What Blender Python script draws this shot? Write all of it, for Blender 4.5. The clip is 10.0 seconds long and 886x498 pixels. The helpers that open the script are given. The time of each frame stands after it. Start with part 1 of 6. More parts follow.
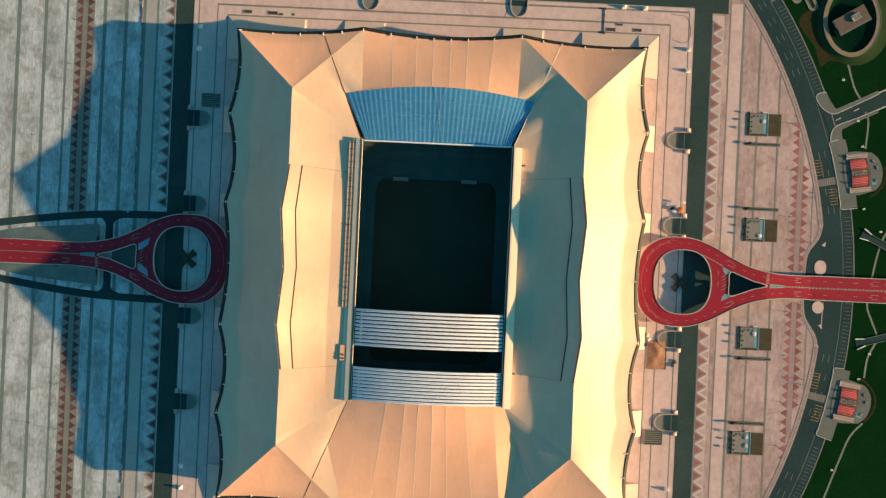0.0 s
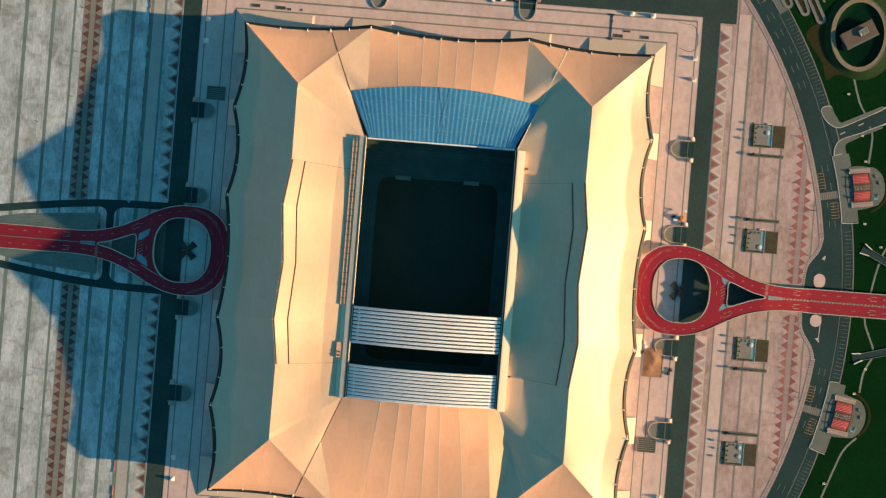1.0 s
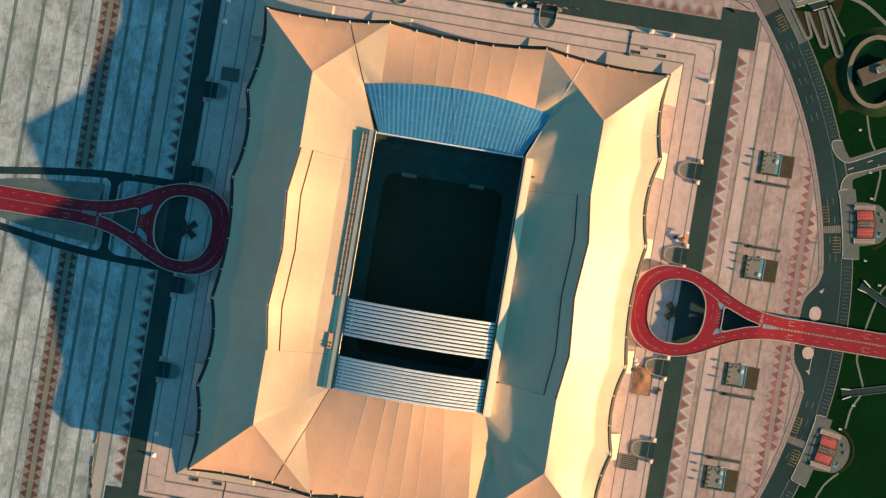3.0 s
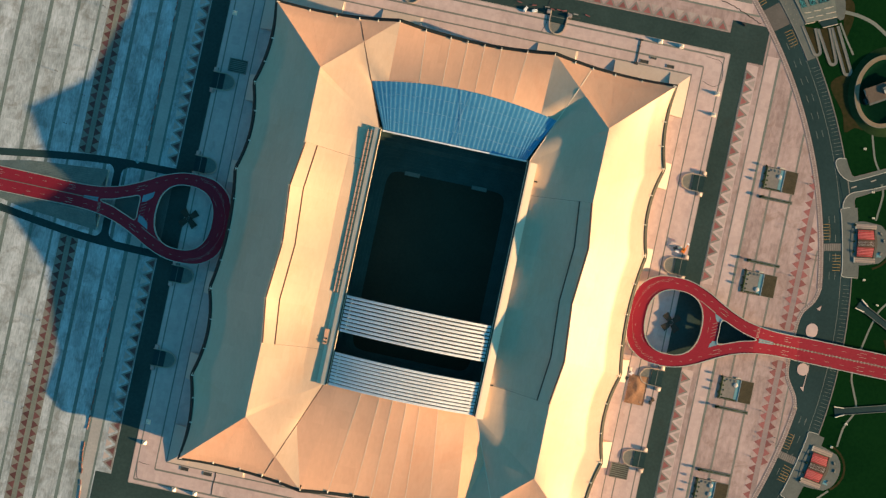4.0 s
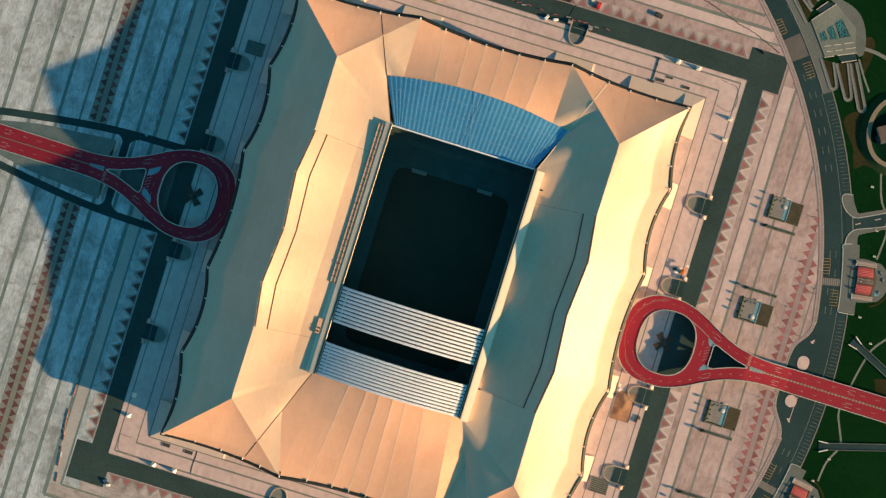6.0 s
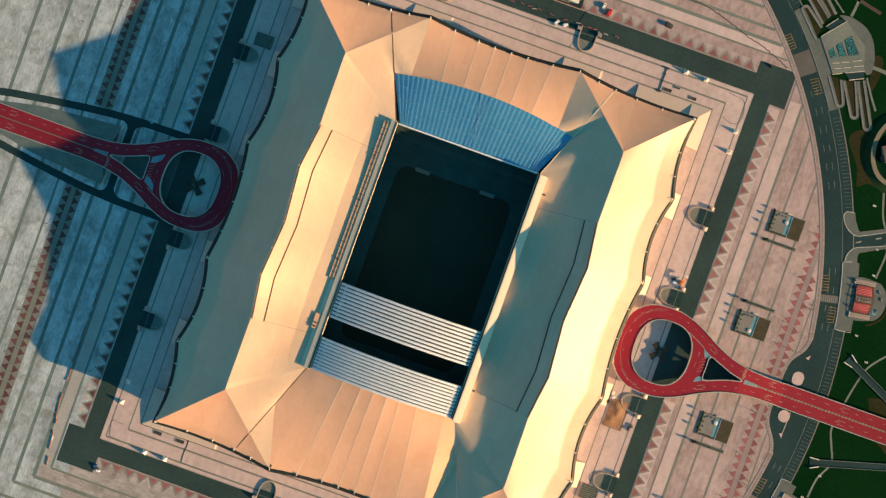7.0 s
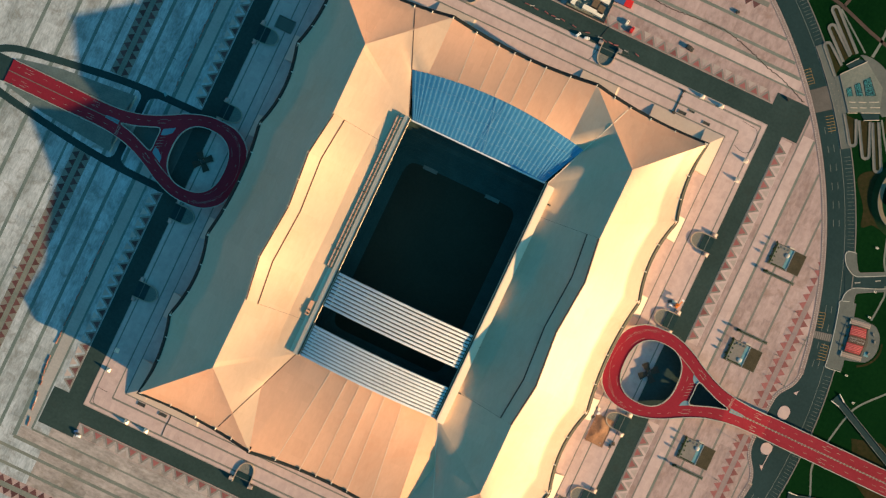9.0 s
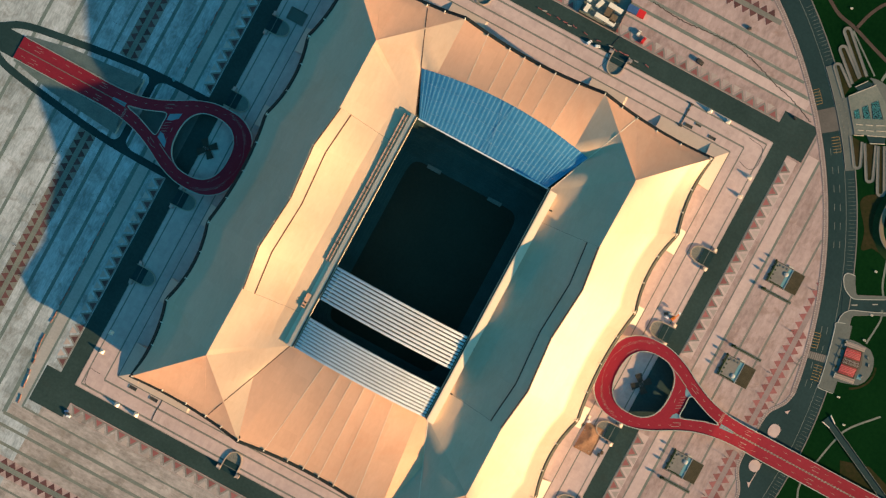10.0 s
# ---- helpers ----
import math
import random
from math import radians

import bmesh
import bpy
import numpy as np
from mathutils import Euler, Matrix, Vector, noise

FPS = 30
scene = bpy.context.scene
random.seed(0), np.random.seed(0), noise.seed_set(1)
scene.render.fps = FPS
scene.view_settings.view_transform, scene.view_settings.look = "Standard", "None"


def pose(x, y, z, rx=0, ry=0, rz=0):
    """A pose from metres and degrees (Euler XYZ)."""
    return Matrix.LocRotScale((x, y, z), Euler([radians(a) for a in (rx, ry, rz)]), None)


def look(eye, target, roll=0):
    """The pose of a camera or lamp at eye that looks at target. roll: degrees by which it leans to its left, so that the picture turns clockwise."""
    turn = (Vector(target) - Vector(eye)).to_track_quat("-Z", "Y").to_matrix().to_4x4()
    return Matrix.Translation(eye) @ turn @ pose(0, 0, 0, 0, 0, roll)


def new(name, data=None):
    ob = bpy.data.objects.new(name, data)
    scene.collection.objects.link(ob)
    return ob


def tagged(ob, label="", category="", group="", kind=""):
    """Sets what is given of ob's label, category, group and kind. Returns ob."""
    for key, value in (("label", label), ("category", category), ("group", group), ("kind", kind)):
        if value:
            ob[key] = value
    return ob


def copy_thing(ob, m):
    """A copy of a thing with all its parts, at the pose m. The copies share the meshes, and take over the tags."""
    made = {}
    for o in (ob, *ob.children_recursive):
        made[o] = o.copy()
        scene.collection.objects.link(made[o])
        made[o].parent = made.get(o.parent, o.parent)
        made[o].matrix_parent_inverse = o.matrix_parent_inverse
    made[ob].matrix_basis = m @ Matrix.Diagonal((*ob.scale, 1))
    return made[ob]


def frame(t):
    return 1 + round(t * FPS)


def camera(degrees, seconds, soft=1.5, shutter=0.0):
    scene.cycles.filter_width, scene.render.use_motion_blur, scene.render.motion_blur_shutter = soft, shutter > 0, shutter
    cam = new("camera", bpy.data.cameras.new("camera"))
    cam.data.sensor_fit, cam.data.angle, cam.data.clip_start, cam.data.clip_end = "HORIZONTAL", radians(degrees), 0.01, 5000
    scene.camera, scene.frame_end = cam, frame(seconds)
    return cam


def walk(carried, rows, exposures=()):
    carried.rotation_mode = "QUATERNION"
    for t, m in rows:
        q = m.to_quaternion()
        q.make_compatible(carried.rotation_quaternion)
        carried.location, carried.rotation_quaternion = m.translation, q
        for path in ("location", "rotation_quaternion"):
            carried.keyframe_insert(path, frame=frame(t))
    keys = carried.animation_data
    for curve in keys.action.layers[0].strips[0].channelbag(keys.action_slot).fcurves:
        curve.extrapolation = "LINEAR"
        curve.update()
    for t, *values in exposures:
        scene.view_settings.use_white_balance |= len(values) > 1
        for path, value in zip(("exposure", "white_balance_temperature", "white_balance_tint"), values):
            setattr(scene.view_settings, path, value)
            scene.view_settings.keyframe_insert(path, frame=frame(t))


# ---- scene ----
cam = camera(69.0, 10.0, 1.3)
PATH = [
    (0, 6.97, 16.71, 470.2, 2.67),
    (0.5, 7.02, 16.93, 470.2, 3.55),
    (1, 6.98, 17.06, 470.2, 4.63),
    (1.5, 6.91, 17.13, 470.2, 5.8),
    (2, 6.93, 17.16, 470.2, 7.08),
    (2.5, 6.98, 17.2, 470.2, 8.31),
    (4, 7.0, 17.92, 470.2, 12.07),
    (4.5, 6.9, 17.92, 470.2, 13.34),
    (5, 6.87, 17.87, 470.2, 14.74),
    (5.5, 6.91, 17.84, 470.2, 15.98),
    (7, 6.87, 18.05, 470.2, 19.66),
    (7.5, 6.02, 17.48, 470.2, 20.97),
    (8, 6.11, 17.47, 470.2, 22.34),
    (8.5, 6.43, 17.74, 470.2, 23.71),
    (9, 6.71, 18.03, 470.2, 25.24),
    (9.5, 6.84, 18.13, 470.2, 26.74),
    (10, 7.0, 18.22, 470.2, 28.34),
]
EXPOSURE = 1.65
walk(cam, [(t, pose(x, y, z, 0, 0, turn)) for t, x, y, z, turn in PATH],
     [(0.0, EXPOSURE), (10.0, EXPOSURE)])

# ---- light: a low warm sun over a clear sky ----
TO_SUN = Vector((4.56, -0.40, 1.0)).normalized()
world = bpy.data.worlds.new("sky")
scene.world = world
world.use_nodes = True
sky = world.node_tree.nodes.new("ShaderNodeTexSky")
sky.sky_type = "NISHITA"
sky.sun_disc = False
sky.sun_elevation = math.asin(TO_SUN.z)
sky.sun_rotation = math.atan2(TO_SUN.x, TO_SUN.y)
sky.altitude = 0
sky.ozone_density = 3.0
background = world.node_tree.nodes["Background"]
background.inputs["Strength"].default_value = 0.08
haze = world.node_tree.nodes.new("ShaderNodeMix")
haze.data_type, haze.blend_type = "RGBA", "MULTIPLY"
haze.inputs["Factor"].default_value = 1.0
# the dusty air near the horizon is warmer than the zenith
where = world.node_tree.nodes.new("ShaderNodeTexCoord")
split = world.node_tree.nodes.new("ShaderNodeSeparateXYZ")
air = world.node_tree.nodes.new("ShaderNodeValToRGB")
air.color_ramp.elements[0].position = 0.0
air.color_ramp.elements[0].color = (1.42, 0.49, 0.32, 1)
air.color_ramp.elements[1].position = 0.65
air.color_ramp.elements[1].color = (0.165, 1.03, 0.85, 1)
mid_air = air.color_ramp.elements.new(0.25)
mid_air.color = (0.60, 0.62, 0.44, 1)
world.node_tree.links.new(where.outputs["Generated"], split.inputs[0])
world.node_tree.links.new(split.outputs["Z"], air.inputs["Fac"])
world.node_tree.links.new(air.outputs["Color"], haze.inputs["B"])
world.node_tree.links.new(sky.outputs[0], haze.inputs["A"])
world.node_tree.links.new(haze.outputs["Result"], background.inputs["Color"])
lamp = bpy.data.lights.new("sun", "SUN")
lamp.energy = 4.85
lamp.angle = radians(0.6)
lamp.color = (1.0, 0.608, 0.268)
sun = new("sun", lamp)
sun.matrix_world = look(TO_SUN * 900, (0, 0, 0))


# ---- materials ----
def material(name, low, high, rough=0.8, big=0.02, small=0.6, stretch=(1, 1, 1), bump=0.0, metal=0.0,
             spread=0.0, mix_small=0.45, blocks=None, gloss=0.3, edges=(0.32, 0.68), stain=None):
    """Two colours mixed by a coarse and a fine noise in world metres; spread: brightness change from piece to piece."""
    m = bpy.data.materials.new(name)
    m.use_nodes = True
    nodes, links = m.node_tree.nodes, m.node_tree.links
    bsdf = nodes["Principled BSDF"]
    bsdf.inputs["Roughness"].default_value = rough
    bsdf.inputs["Metallic"].default_value = metal
    bsdf.inputs["Specular IOR Level"].default_value = gloss
    geo = nodes.new("ShaderNodeNewGeometry")
    mapping = nodes.new("ShaderNodeMapping")
    mapping.inputs["Scale"].default_value = stretch
    links.new(geo.outputs["Position"], mapping.inputs["Vector"])

    def wave(scale, detail):
        n = nodes.new("ShaderNodeTexNoise")
        n.inputs["Scale"].default_value = scale
        n.inputs["Detail"].default_value = detail
        n.inputs["Roughness"].default_value = 0.6
        links.new(mapping.outputs[0], n.inputs["Vector"])
        return n.outputs["Fac"]

    def mixed(a, b, fac):
        n = nodes.new("ShaderNodeMix")
        n.data_type = "FLOAT"
        links.new(a, n.inputs["A"])
        links.new(b, n.inputs["B"])
        n.inputs["Factor"].default_value = fac
        return n.outputs["Result"]

    fine = wave(small, 5)
    fac = mixed(wave(big, 4), fine, mix_small)
    if blocks:
        brick = nodes.new("ShaderNodeTexBrick")
        brick.inputs["Scale"].default_value = 1.0
        brick.inputs["Brick Width"].default_value = blocks[0]
        brick.inputs["Row Height"].default_value = blocks[1]
        brick.inputs["Mortar Size"].default_value = blocks[2]
        brick.inputs["Color1"].default_value = (0.1, 0.1, 0.1, 1)
        brick.inputs["Color2"].default_value = (0.9, 0.9, 0.9, 1)
        brick.inputs["Mortar"].default_value = (0.2, 0.2, 0.2, 1)
        links.new(geo.outputs["Position"], brick.inputs["Vector"])
        fac = mixed(fac, brick.outputs["Color"], blocks[3])
    ramp = nodes.new("ShaderNodeValToRGB")
    ramp.color_ramp.elements[0].position, ramp.color_ramp.elements[1].position = edges
    ramp.color_ramp.elements[0].color, ramp.color_ramp.elements[1].color = (*low, 1), (*high, 1)
    links.new(fac, ramp.inputs["Fac"])
    colour = ramp.outputs["Color"]
    if stain:
        # blotches of another colour with a frayed outline of their own: colour, scale, threshold, strength
        tint, scale, level, strength = stain
        blot = nodes.new("ShaderNodeTexNoise")
        blot.inputs["Scale"].default_value = scale
        blot.inputs["Detail"].default_value = 8
        blot.inputs["Roughness"].default_value = 0.72
        blot.inputs["Distortion"].default_value = 0.6
        links.new(geo.outputs["Position"], blot.inputs["Vector"])
        cut = nodes.new("ShaderNodeMapRange")
        cut.inputs["From Min"].default_value, cut.inputs["From Max"].default_value = level, level + 0.14
        cut.inputs["To Max"].default_value = strength
        links.new(blot.outputs["Fac"], cut.inputs["Value"])
        over = nodes.new("ShaderNodeMix")
        over.data_type = "RGBA"
        over.inputs["B"].default_value = (*tint, 1)
        links.new(cut.outputs[0], over.inputs["Factor"])
        links.new(colour, over.inputs["A"])
        colour = over.outputs["Result"]
    if spread:
        info = nodes.new("ShaderNodeObjectInfo")
        rng = nodes.new("ShaderNodeMapRange")
        rng.inputs["To Min"].default_value, rng.inputs["To Max"].default_value = 1 - spread, 1 + spread
        links.new(info.outputs["Random"], rng.inputs["Value"])
        hsv = nodes.new("ShaderNodeHueSaturation")
        links.new(colour, hsv.inputs["Color"])
        links.new(rng.outputs[0], hsv.inputs["Value"])
        colour = hsv.outputs["Color"]
    links.new(colour, bsdf.inputs["Base Color"])
    if bump:
        b = nodes.new("ShaderNodeBump")
        b.inputs["Strength"].default_value = 0.5
        b.inputs["Distance"].default_value = bump
        links.new(fine, b.inputs["Height"])
        links.new(b.outputs[0], bsdf.inputs["Normal"])
    return m


SAND = material("sand", (0.30, 0.25, 0.19), (0.40, 0.34, 0.27), 0.95, 0.01, 0.3, bump=0.05)
STONE = material("pale_stone_paving", (0.235, 0.183, 0.193), (0.45, 0.356, 0.378), 0.85, 0.035, 0.35, (1, 0.45, 1), 0.02,
                 mix_small=0.5, blocks=(5.0, 12.0, 0.04, 0.10), gloss=0.1, edges=(0.35, 0.65), stain=((0.225, 0.16, 0.15), 0.07, 0.52, 0.6))
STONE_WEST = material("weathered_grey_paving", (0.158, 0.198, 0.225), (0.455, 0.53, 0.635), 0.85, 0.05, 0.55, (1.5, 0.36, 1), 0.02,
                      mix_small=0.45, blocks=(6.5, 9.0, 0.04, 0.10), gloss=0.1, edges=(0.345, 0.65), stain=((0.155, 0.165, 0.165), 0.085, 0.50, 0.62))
STONE_SOUTH = material("worn_beige_paving", (0.175, 0.168, 0.172), (0.43, 0.405, 0.43), 0.85, 0.045, 0.4, (0.45, 1, 1), 0.02,
                       mix_small=0.5, blocks=(9.0, 6.0, 0.04, 0.10), gloss=0.1, edges=(0.35, 0.65), stain=((0.18, 0.165, 0.15), 0.07, 0.52, 0.6))
STONE_CLEAN = material("clean_stone_paving", (0.385, 0.309, 0.326), (0.53, 0.430, 0.452), 0.8, 0.02, 0.3, bump=0.01,
                       blocks=(3.0, 6.0, 0.03, 0.15), gloss=0.1, stain=((0.30, 0.235, 0.225), 0.06, 0.56, 0.55))
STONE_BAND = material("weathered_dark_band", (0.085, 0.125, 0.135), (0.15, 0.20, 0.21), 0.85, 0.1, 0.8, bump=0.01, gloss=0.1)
STONE_DARK = material("dark_paving_band", (0.10, 0.13, 0.13), (0.19, 0.215, 0.21), 0.85, 0.05, 0.8, bump=0.01, gloss=0.1)
STONE_GREY = material("grey_paving", (0.125, 0.135, 0.135), (0.195, 0.202, 0.20), 0.85, 0.05, 0.8, bump=0.01, gloss=0.1)
STONE_WHITE = material("white_paving", (0.28, 0.29, 0.31), (0.40, 0.405, 0.43), 0.8, 0.05, 0.6, spread=0.2, gloss=0.1)
STONE_PALE = material("pale_tooth_paving", (0.30, 0.265, 0.27), (0.40, 0.355, 0.36), 0.8, 0.05, 0.6, spread=0.15, gloss=0.1)
STONE_RED = material("red_paving", (0.19, 0.075, 0.085), (0.28, 0.115, 0.125), 0.8, 0.05, 0.5, spread=0.25, gloss=0.1)
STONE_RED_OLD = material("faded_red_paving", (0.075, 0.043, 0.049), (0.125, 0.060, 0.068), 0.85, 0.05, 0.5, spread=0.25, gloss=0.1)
ASPHALT_WARM = material("dusty_asphalt", (0.019, 0.038, 0.041), (0.036, 0.066, 0.071), 0.9, 0.03, 0.5, bump=0.01, gloss=0.04,
                        stain=((0.03, 0.042, 0.042), 0.05, 0.55, 0.5))
ASPHALT = material("asphalt", (0.0115, 0.031, 0.038), (0.0225, 0.053, 0.064), 0.9, 0.03, 0.5, bump=0.01, gloss=0.04)
ASPHALT_RED = material("red_asphalt", (0.195, 0.015, 0.031), (0.268, 0.026, 0.048), 0.85, 0.03, 0.9, bump=0.01, gloss=0.05)
PAINT = material("white_road_paint", (0.16, 0.17, 0.17), (0.36, 0.36, 0.35), 0.7, 0.15, 1.2, gloss=0.1)
PAINT_FADED = material("faded_road_paint", (0.10, 0.13, 0.135), (0.21, 0.235, 0.235), 0.8, 0.2, 1.2, gloss=0.05)
PAINT_YELLOW = material("yellow_road_paint", (0.22, 0.15, 0.06), (0.34, 0.22, 0.08), 0.7, 0.3, 2.0, gloss=0.1)
KERB = material("concrete_kerb", (0.31, 0.34, 0.34), (0.43, 0.46, 0.46), 0.8, 0.1, 1.0, bump=0.01, gloss=0.1)
KERB_PINK = material("pink_kerb_paving", (0.17, 0.14, 0.15), (0.31, 0.265, 0.285), 0.85, 0.3, 1.5, mix_small=0.5, blocks=(0.9, 0.9, 0.12, 0.35), gloss=0.05)
STONE_SLATE = material("slate_grey_paving", (0.082, 0.100, 0.106), (0.130, 0.150, 0.156), 0.85, 0.08, 0.8, bump=0.01, gloss=0.05)
CROSSING = material("grey_brown_crossing", (0.085, 0.085, 0.088), (0.125, 0.122, 0.128), 0.85, 0.1, 0.8, gloss=0.05)
TOOTH_GREY = material("grey_zigzag_paving", (0.155, 0.152, 0.155), (0.225, 0.218, 0.22), 0.85, 0.1, 0.8, gloss=0.05)
ROAD_SHADED = material("teal_shaded_road", (0.050, 0.072, 0.080), (0.085, 0.115, 0.125), 0.85, 0.1, 0.8, (3, 0.4, 1), gloss=0.05)
STONE_ROSE = material("rose_grey_paving", (0.215, 0.175, 0.19), (0.29, 0.24, 0.26), 0.85, 0.1, 0.8, gloss=0.05)
EARTH = material("sandy_earth", (0.21, 0.115, 0.075), (0.36, 0.225, 0.155), 0.95, 0.15, 1.0, bump=0.05, gloss=0.0)
PAINT_BLUE = material("pale_blue_road_paint", (0.10, 0.20, 0.28), (0.17, 0.29, 0.38), 0.7, 0.2, 1.5, gloss=0.05)
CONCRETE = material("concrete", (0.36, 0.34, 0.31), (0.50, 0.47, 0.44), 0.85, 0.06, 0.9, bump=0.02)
# Paler than the end fabric: the sunlit slopes' washed-out tone is in the colour.
FABRIC_SIDE = material("side_fabric", (0.49, 0.361, 0.276), (0.585, 0.440, 0.342), 0.6, 0.05, 0.5, (1, 0.35, 1), bump=0.02, spread=0.045, gloss=0.68,
                       blocks=(8.0, 13.0, 0.0, 0.16), stain=((0.51, 0.315, 0.205), 0.022, 0.53, 0.4))
FABRIC = material("tent_fabric", (0.585, 0.335, 0.226), (0.695, 0.408, 0.282), 0.6, 0.05, 0.5, (1, 0.35, 1), bump=0.02, spread=0.045, gloss=0.68,
                  blocks=(8.0, 13.0, 0.0, 0.16), stain=((0.62, 0.31, 0.19), 0.022, 0.53, 0.4))
FABRIC_WHITE = material("white_tent_fabric", (0.68, 0.57, 0.46), (0.74, 0.63, 0.52), 0.6, 0.03, 0.3)
FLAP = material("pale_wall_fabric", (0.42, 0.355, 0.33), (0.48, 0.41, 0.385), 0.7, 0.05, 0.4)
# Pale tone of the purlins, also of the highlight painted on each rib.
CREST = material("pale_blue_purlin_glint", (0.075, 0.24, 0.44), (0.19, 0.36, 0.55), 0.4, 0.1, 0.5)
SEAM = material("grey_seam", (0.16, 0.14, 0.12), (0.24, 0.21, 0.18), 0.6, 0.1, 1.0)
# Dark tone painted in for shade: ridge cover lines and western gutters.
SHADE_BROWN = material("brown_shade_line", (0.075, 0.045, 0.035), (0.12, 0.075, 0.06), 0.6, 0.1, 1.0, gloss=0.1)
BLACK_BAND = material("black_eave_band", (0.006, 0.012, 0.014), (0.014, 0.024, 0.027), 0.7, 0.05, 0.5)
METAL = material("white_metal_sheet", (0.58, 0.63, 0.72), (0.72, 0.78, 0.88), 0.45, 0.05, 0.5, gloss=0.5)
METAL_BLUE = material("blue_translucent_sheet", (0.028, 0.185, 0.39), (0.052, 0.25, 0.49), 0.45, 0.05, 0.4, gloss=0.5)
METAL_DARK = material("dark_metal", (0.03, 0.03, 0.03), (0.06, 0.06, 0.06), 0.5, 0.3, 2.0)
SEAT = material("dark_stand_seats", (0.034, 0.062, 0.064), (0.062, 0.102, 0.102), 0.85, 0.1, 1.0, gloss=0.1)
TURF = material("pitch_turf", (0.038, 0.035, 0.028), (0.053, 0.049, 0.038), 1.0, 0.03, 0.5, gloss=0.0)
GRASS = material("lawn_grass", (0.0015, 0.015, 0.005), (0.005, 0.031, 0.009), 1.0, 0.012, 0.4, bump=0.05, gloss=0.0)
# Darker than the lawn: the bowl's shade is put into this colour.
GRASS_SHADED = material("shaded_bowl_grass", (0.0012, 0.0125, 0.0075), (0.0035, 0.022, 0.013), 1.0, 0.02, 0.4, bump=0.03, gloss=0.0)
GRASS_BANK = material("pale_grass_bank", (0.013, 0.032, 0.014), (0.028, 0.052, 0.024), 1.0, 0.03, 0.4, bump=0.05, gloss=0.0)
PATH_TAN = material("tan_ring_path", (0.16, 0.13, 0.10), (0.23, 0.19, 0.145), 0.9, 0.1, 0.8, gloss=0.05)
ROOF_BROWN = material("brown_grey_roof", (0.085, 0.07, 0.062), (0.125, 0.105, 0.095), 0.9, 0.1, 0.9, bump=0.02, gloss=0.05)
CARPET = material("crimson_woven_cloth", (0.27, 0.014, 0.03), (0.37, 0.024, 0.046), 0.8, 0.2, 1.5)
CARPET_PINK = material("pink_woven_stripe", (0.52, 0.13, 0.16), (0.62, 0.19, 0.22), 0.8, 0.2, 1.5)
CARPET_DARK = material("dark_woven_stripe", (0.035, 0.018, 0.018), (0.07, 0.035, 0.032), 0.8, 0.2, 1.5)
BARRIER = material("dull_pink_barrier", (0.15, 0.075, 0.07), (0.25, 0.14, 0.125), 0.8, 0.3, 1.5, spread=0.3, gloss=0.1)
CANOPY = material("dark_brown_canopy", (0.034, 0.031, 0.028), (0.062, 0.055, 0.05), 0.85, 0.3, 1.5, bump=0.02, gloss=0.1)
WALL_TAN = material("tan_ramp_wall", (0.30, 0.255, 0.225), (0.40, 0.345, 0.31), 0.85, 0.1, 0.9, bump=0.02, gloss=0.1)
GRASS_DRY = material("worn_brown_lawn", (0.010, 0.022, 0.007), (0.048, 0.036, 0.021), 1.0, 0.03, 0.4, bump=0.05, gloss=0.0)
HEDGE = material("hedge_leaves", (0.014, 0.03, 0.012), (0.04, 0.07, 0.025), 0.9, 0.3, 1.5, bump=0.1)
SOIL = material("brown_soil", (0.09, 0.065, 0.045), (0.16, 0.12, 0.085), 0.95, 0.1, 0.8, bump=0.05)
PATH_RED = material("dusky_red_path", (0.055, 0.042, 0.042), (0.09, 0.07, 0.066), 0.9, 0.1, 0.8, gloss=0.05)
BLUE_PALE = material("pale_blue_surface", (0.10, 0.22, 0.27), (0.16, 0.32, 0.38), 0.3, 0.1, 0.6)
CYAN = material("cyan_pool_slats", (0.07, 0.33, 0.36), (0.12, 0.45, 0.48), 0.4, 0.2, 1.0)
WHITE = material("white_plaster", (0.68, 0.64, 0.58), (0.80, 0.76, 0.70), 0.7, 0.1, 1.0)
RED = material("red_paint", (0.50, 0.015, 0.02), (0.62, 0.025, 0.03), 0.5, 0.2, 1.5)
ORANGE = material("orange_paint", (0.70, 0.20, 0.03), (0.80, 0.27, 0.05), 0.5, 0.2, 1.5)
BLUE = material("blue_paint", (0.03, 0.08, 0.22), (0.05, 0.12, 0.30), 0.5, 0.2, 1.5)
WOOD = material("olive_brown_soil", (0.030, 0.034, 0.024), (0.085, 0.072, 0.052), 0.95, 0.25, 1.6, bump=0.05, gloss=0.05, mix_small=0.6)
GLASS_DARK = material("dark_glass", (0.015, 0.02, 0.025), (0.03, 0.04, 0.045), 0.15, 0.2, 1.0, gloss=0.5)


# ---- mesh helpers ----
def finish(name, bm, mat, parent=None, smooth=False):
    bmesh.ops.recalc_face_normals(bm, faces=bm.faces)
    data = bpy.data.meshes.new(name)
    bm.to_mesh(data)
    bm.free()
    data.materials.append(mat)
    if smooth:
        data.shade_smooth()
    ob = new(name, data)
    ob.parent = parent
    return ob


def part(name, bm, mat, parent, label="", smooth=False):
    ob = finish(name, bm, mat, parent, smooth)
    return tagged(ob, label) if label else ob


def share(name, data, parent, x, y, z=0.0, rz=0.0, sx=1.0, sy=1.0):
    """One more object on a mesh that exists already."""
    ob = new(name, data)
    ob.parent = parent
    ob.matrix_basis = pose(x, y, z, 0, 0, rz) @ Matrix.Diagonal((sx, sy, 1, 1))
    return ob


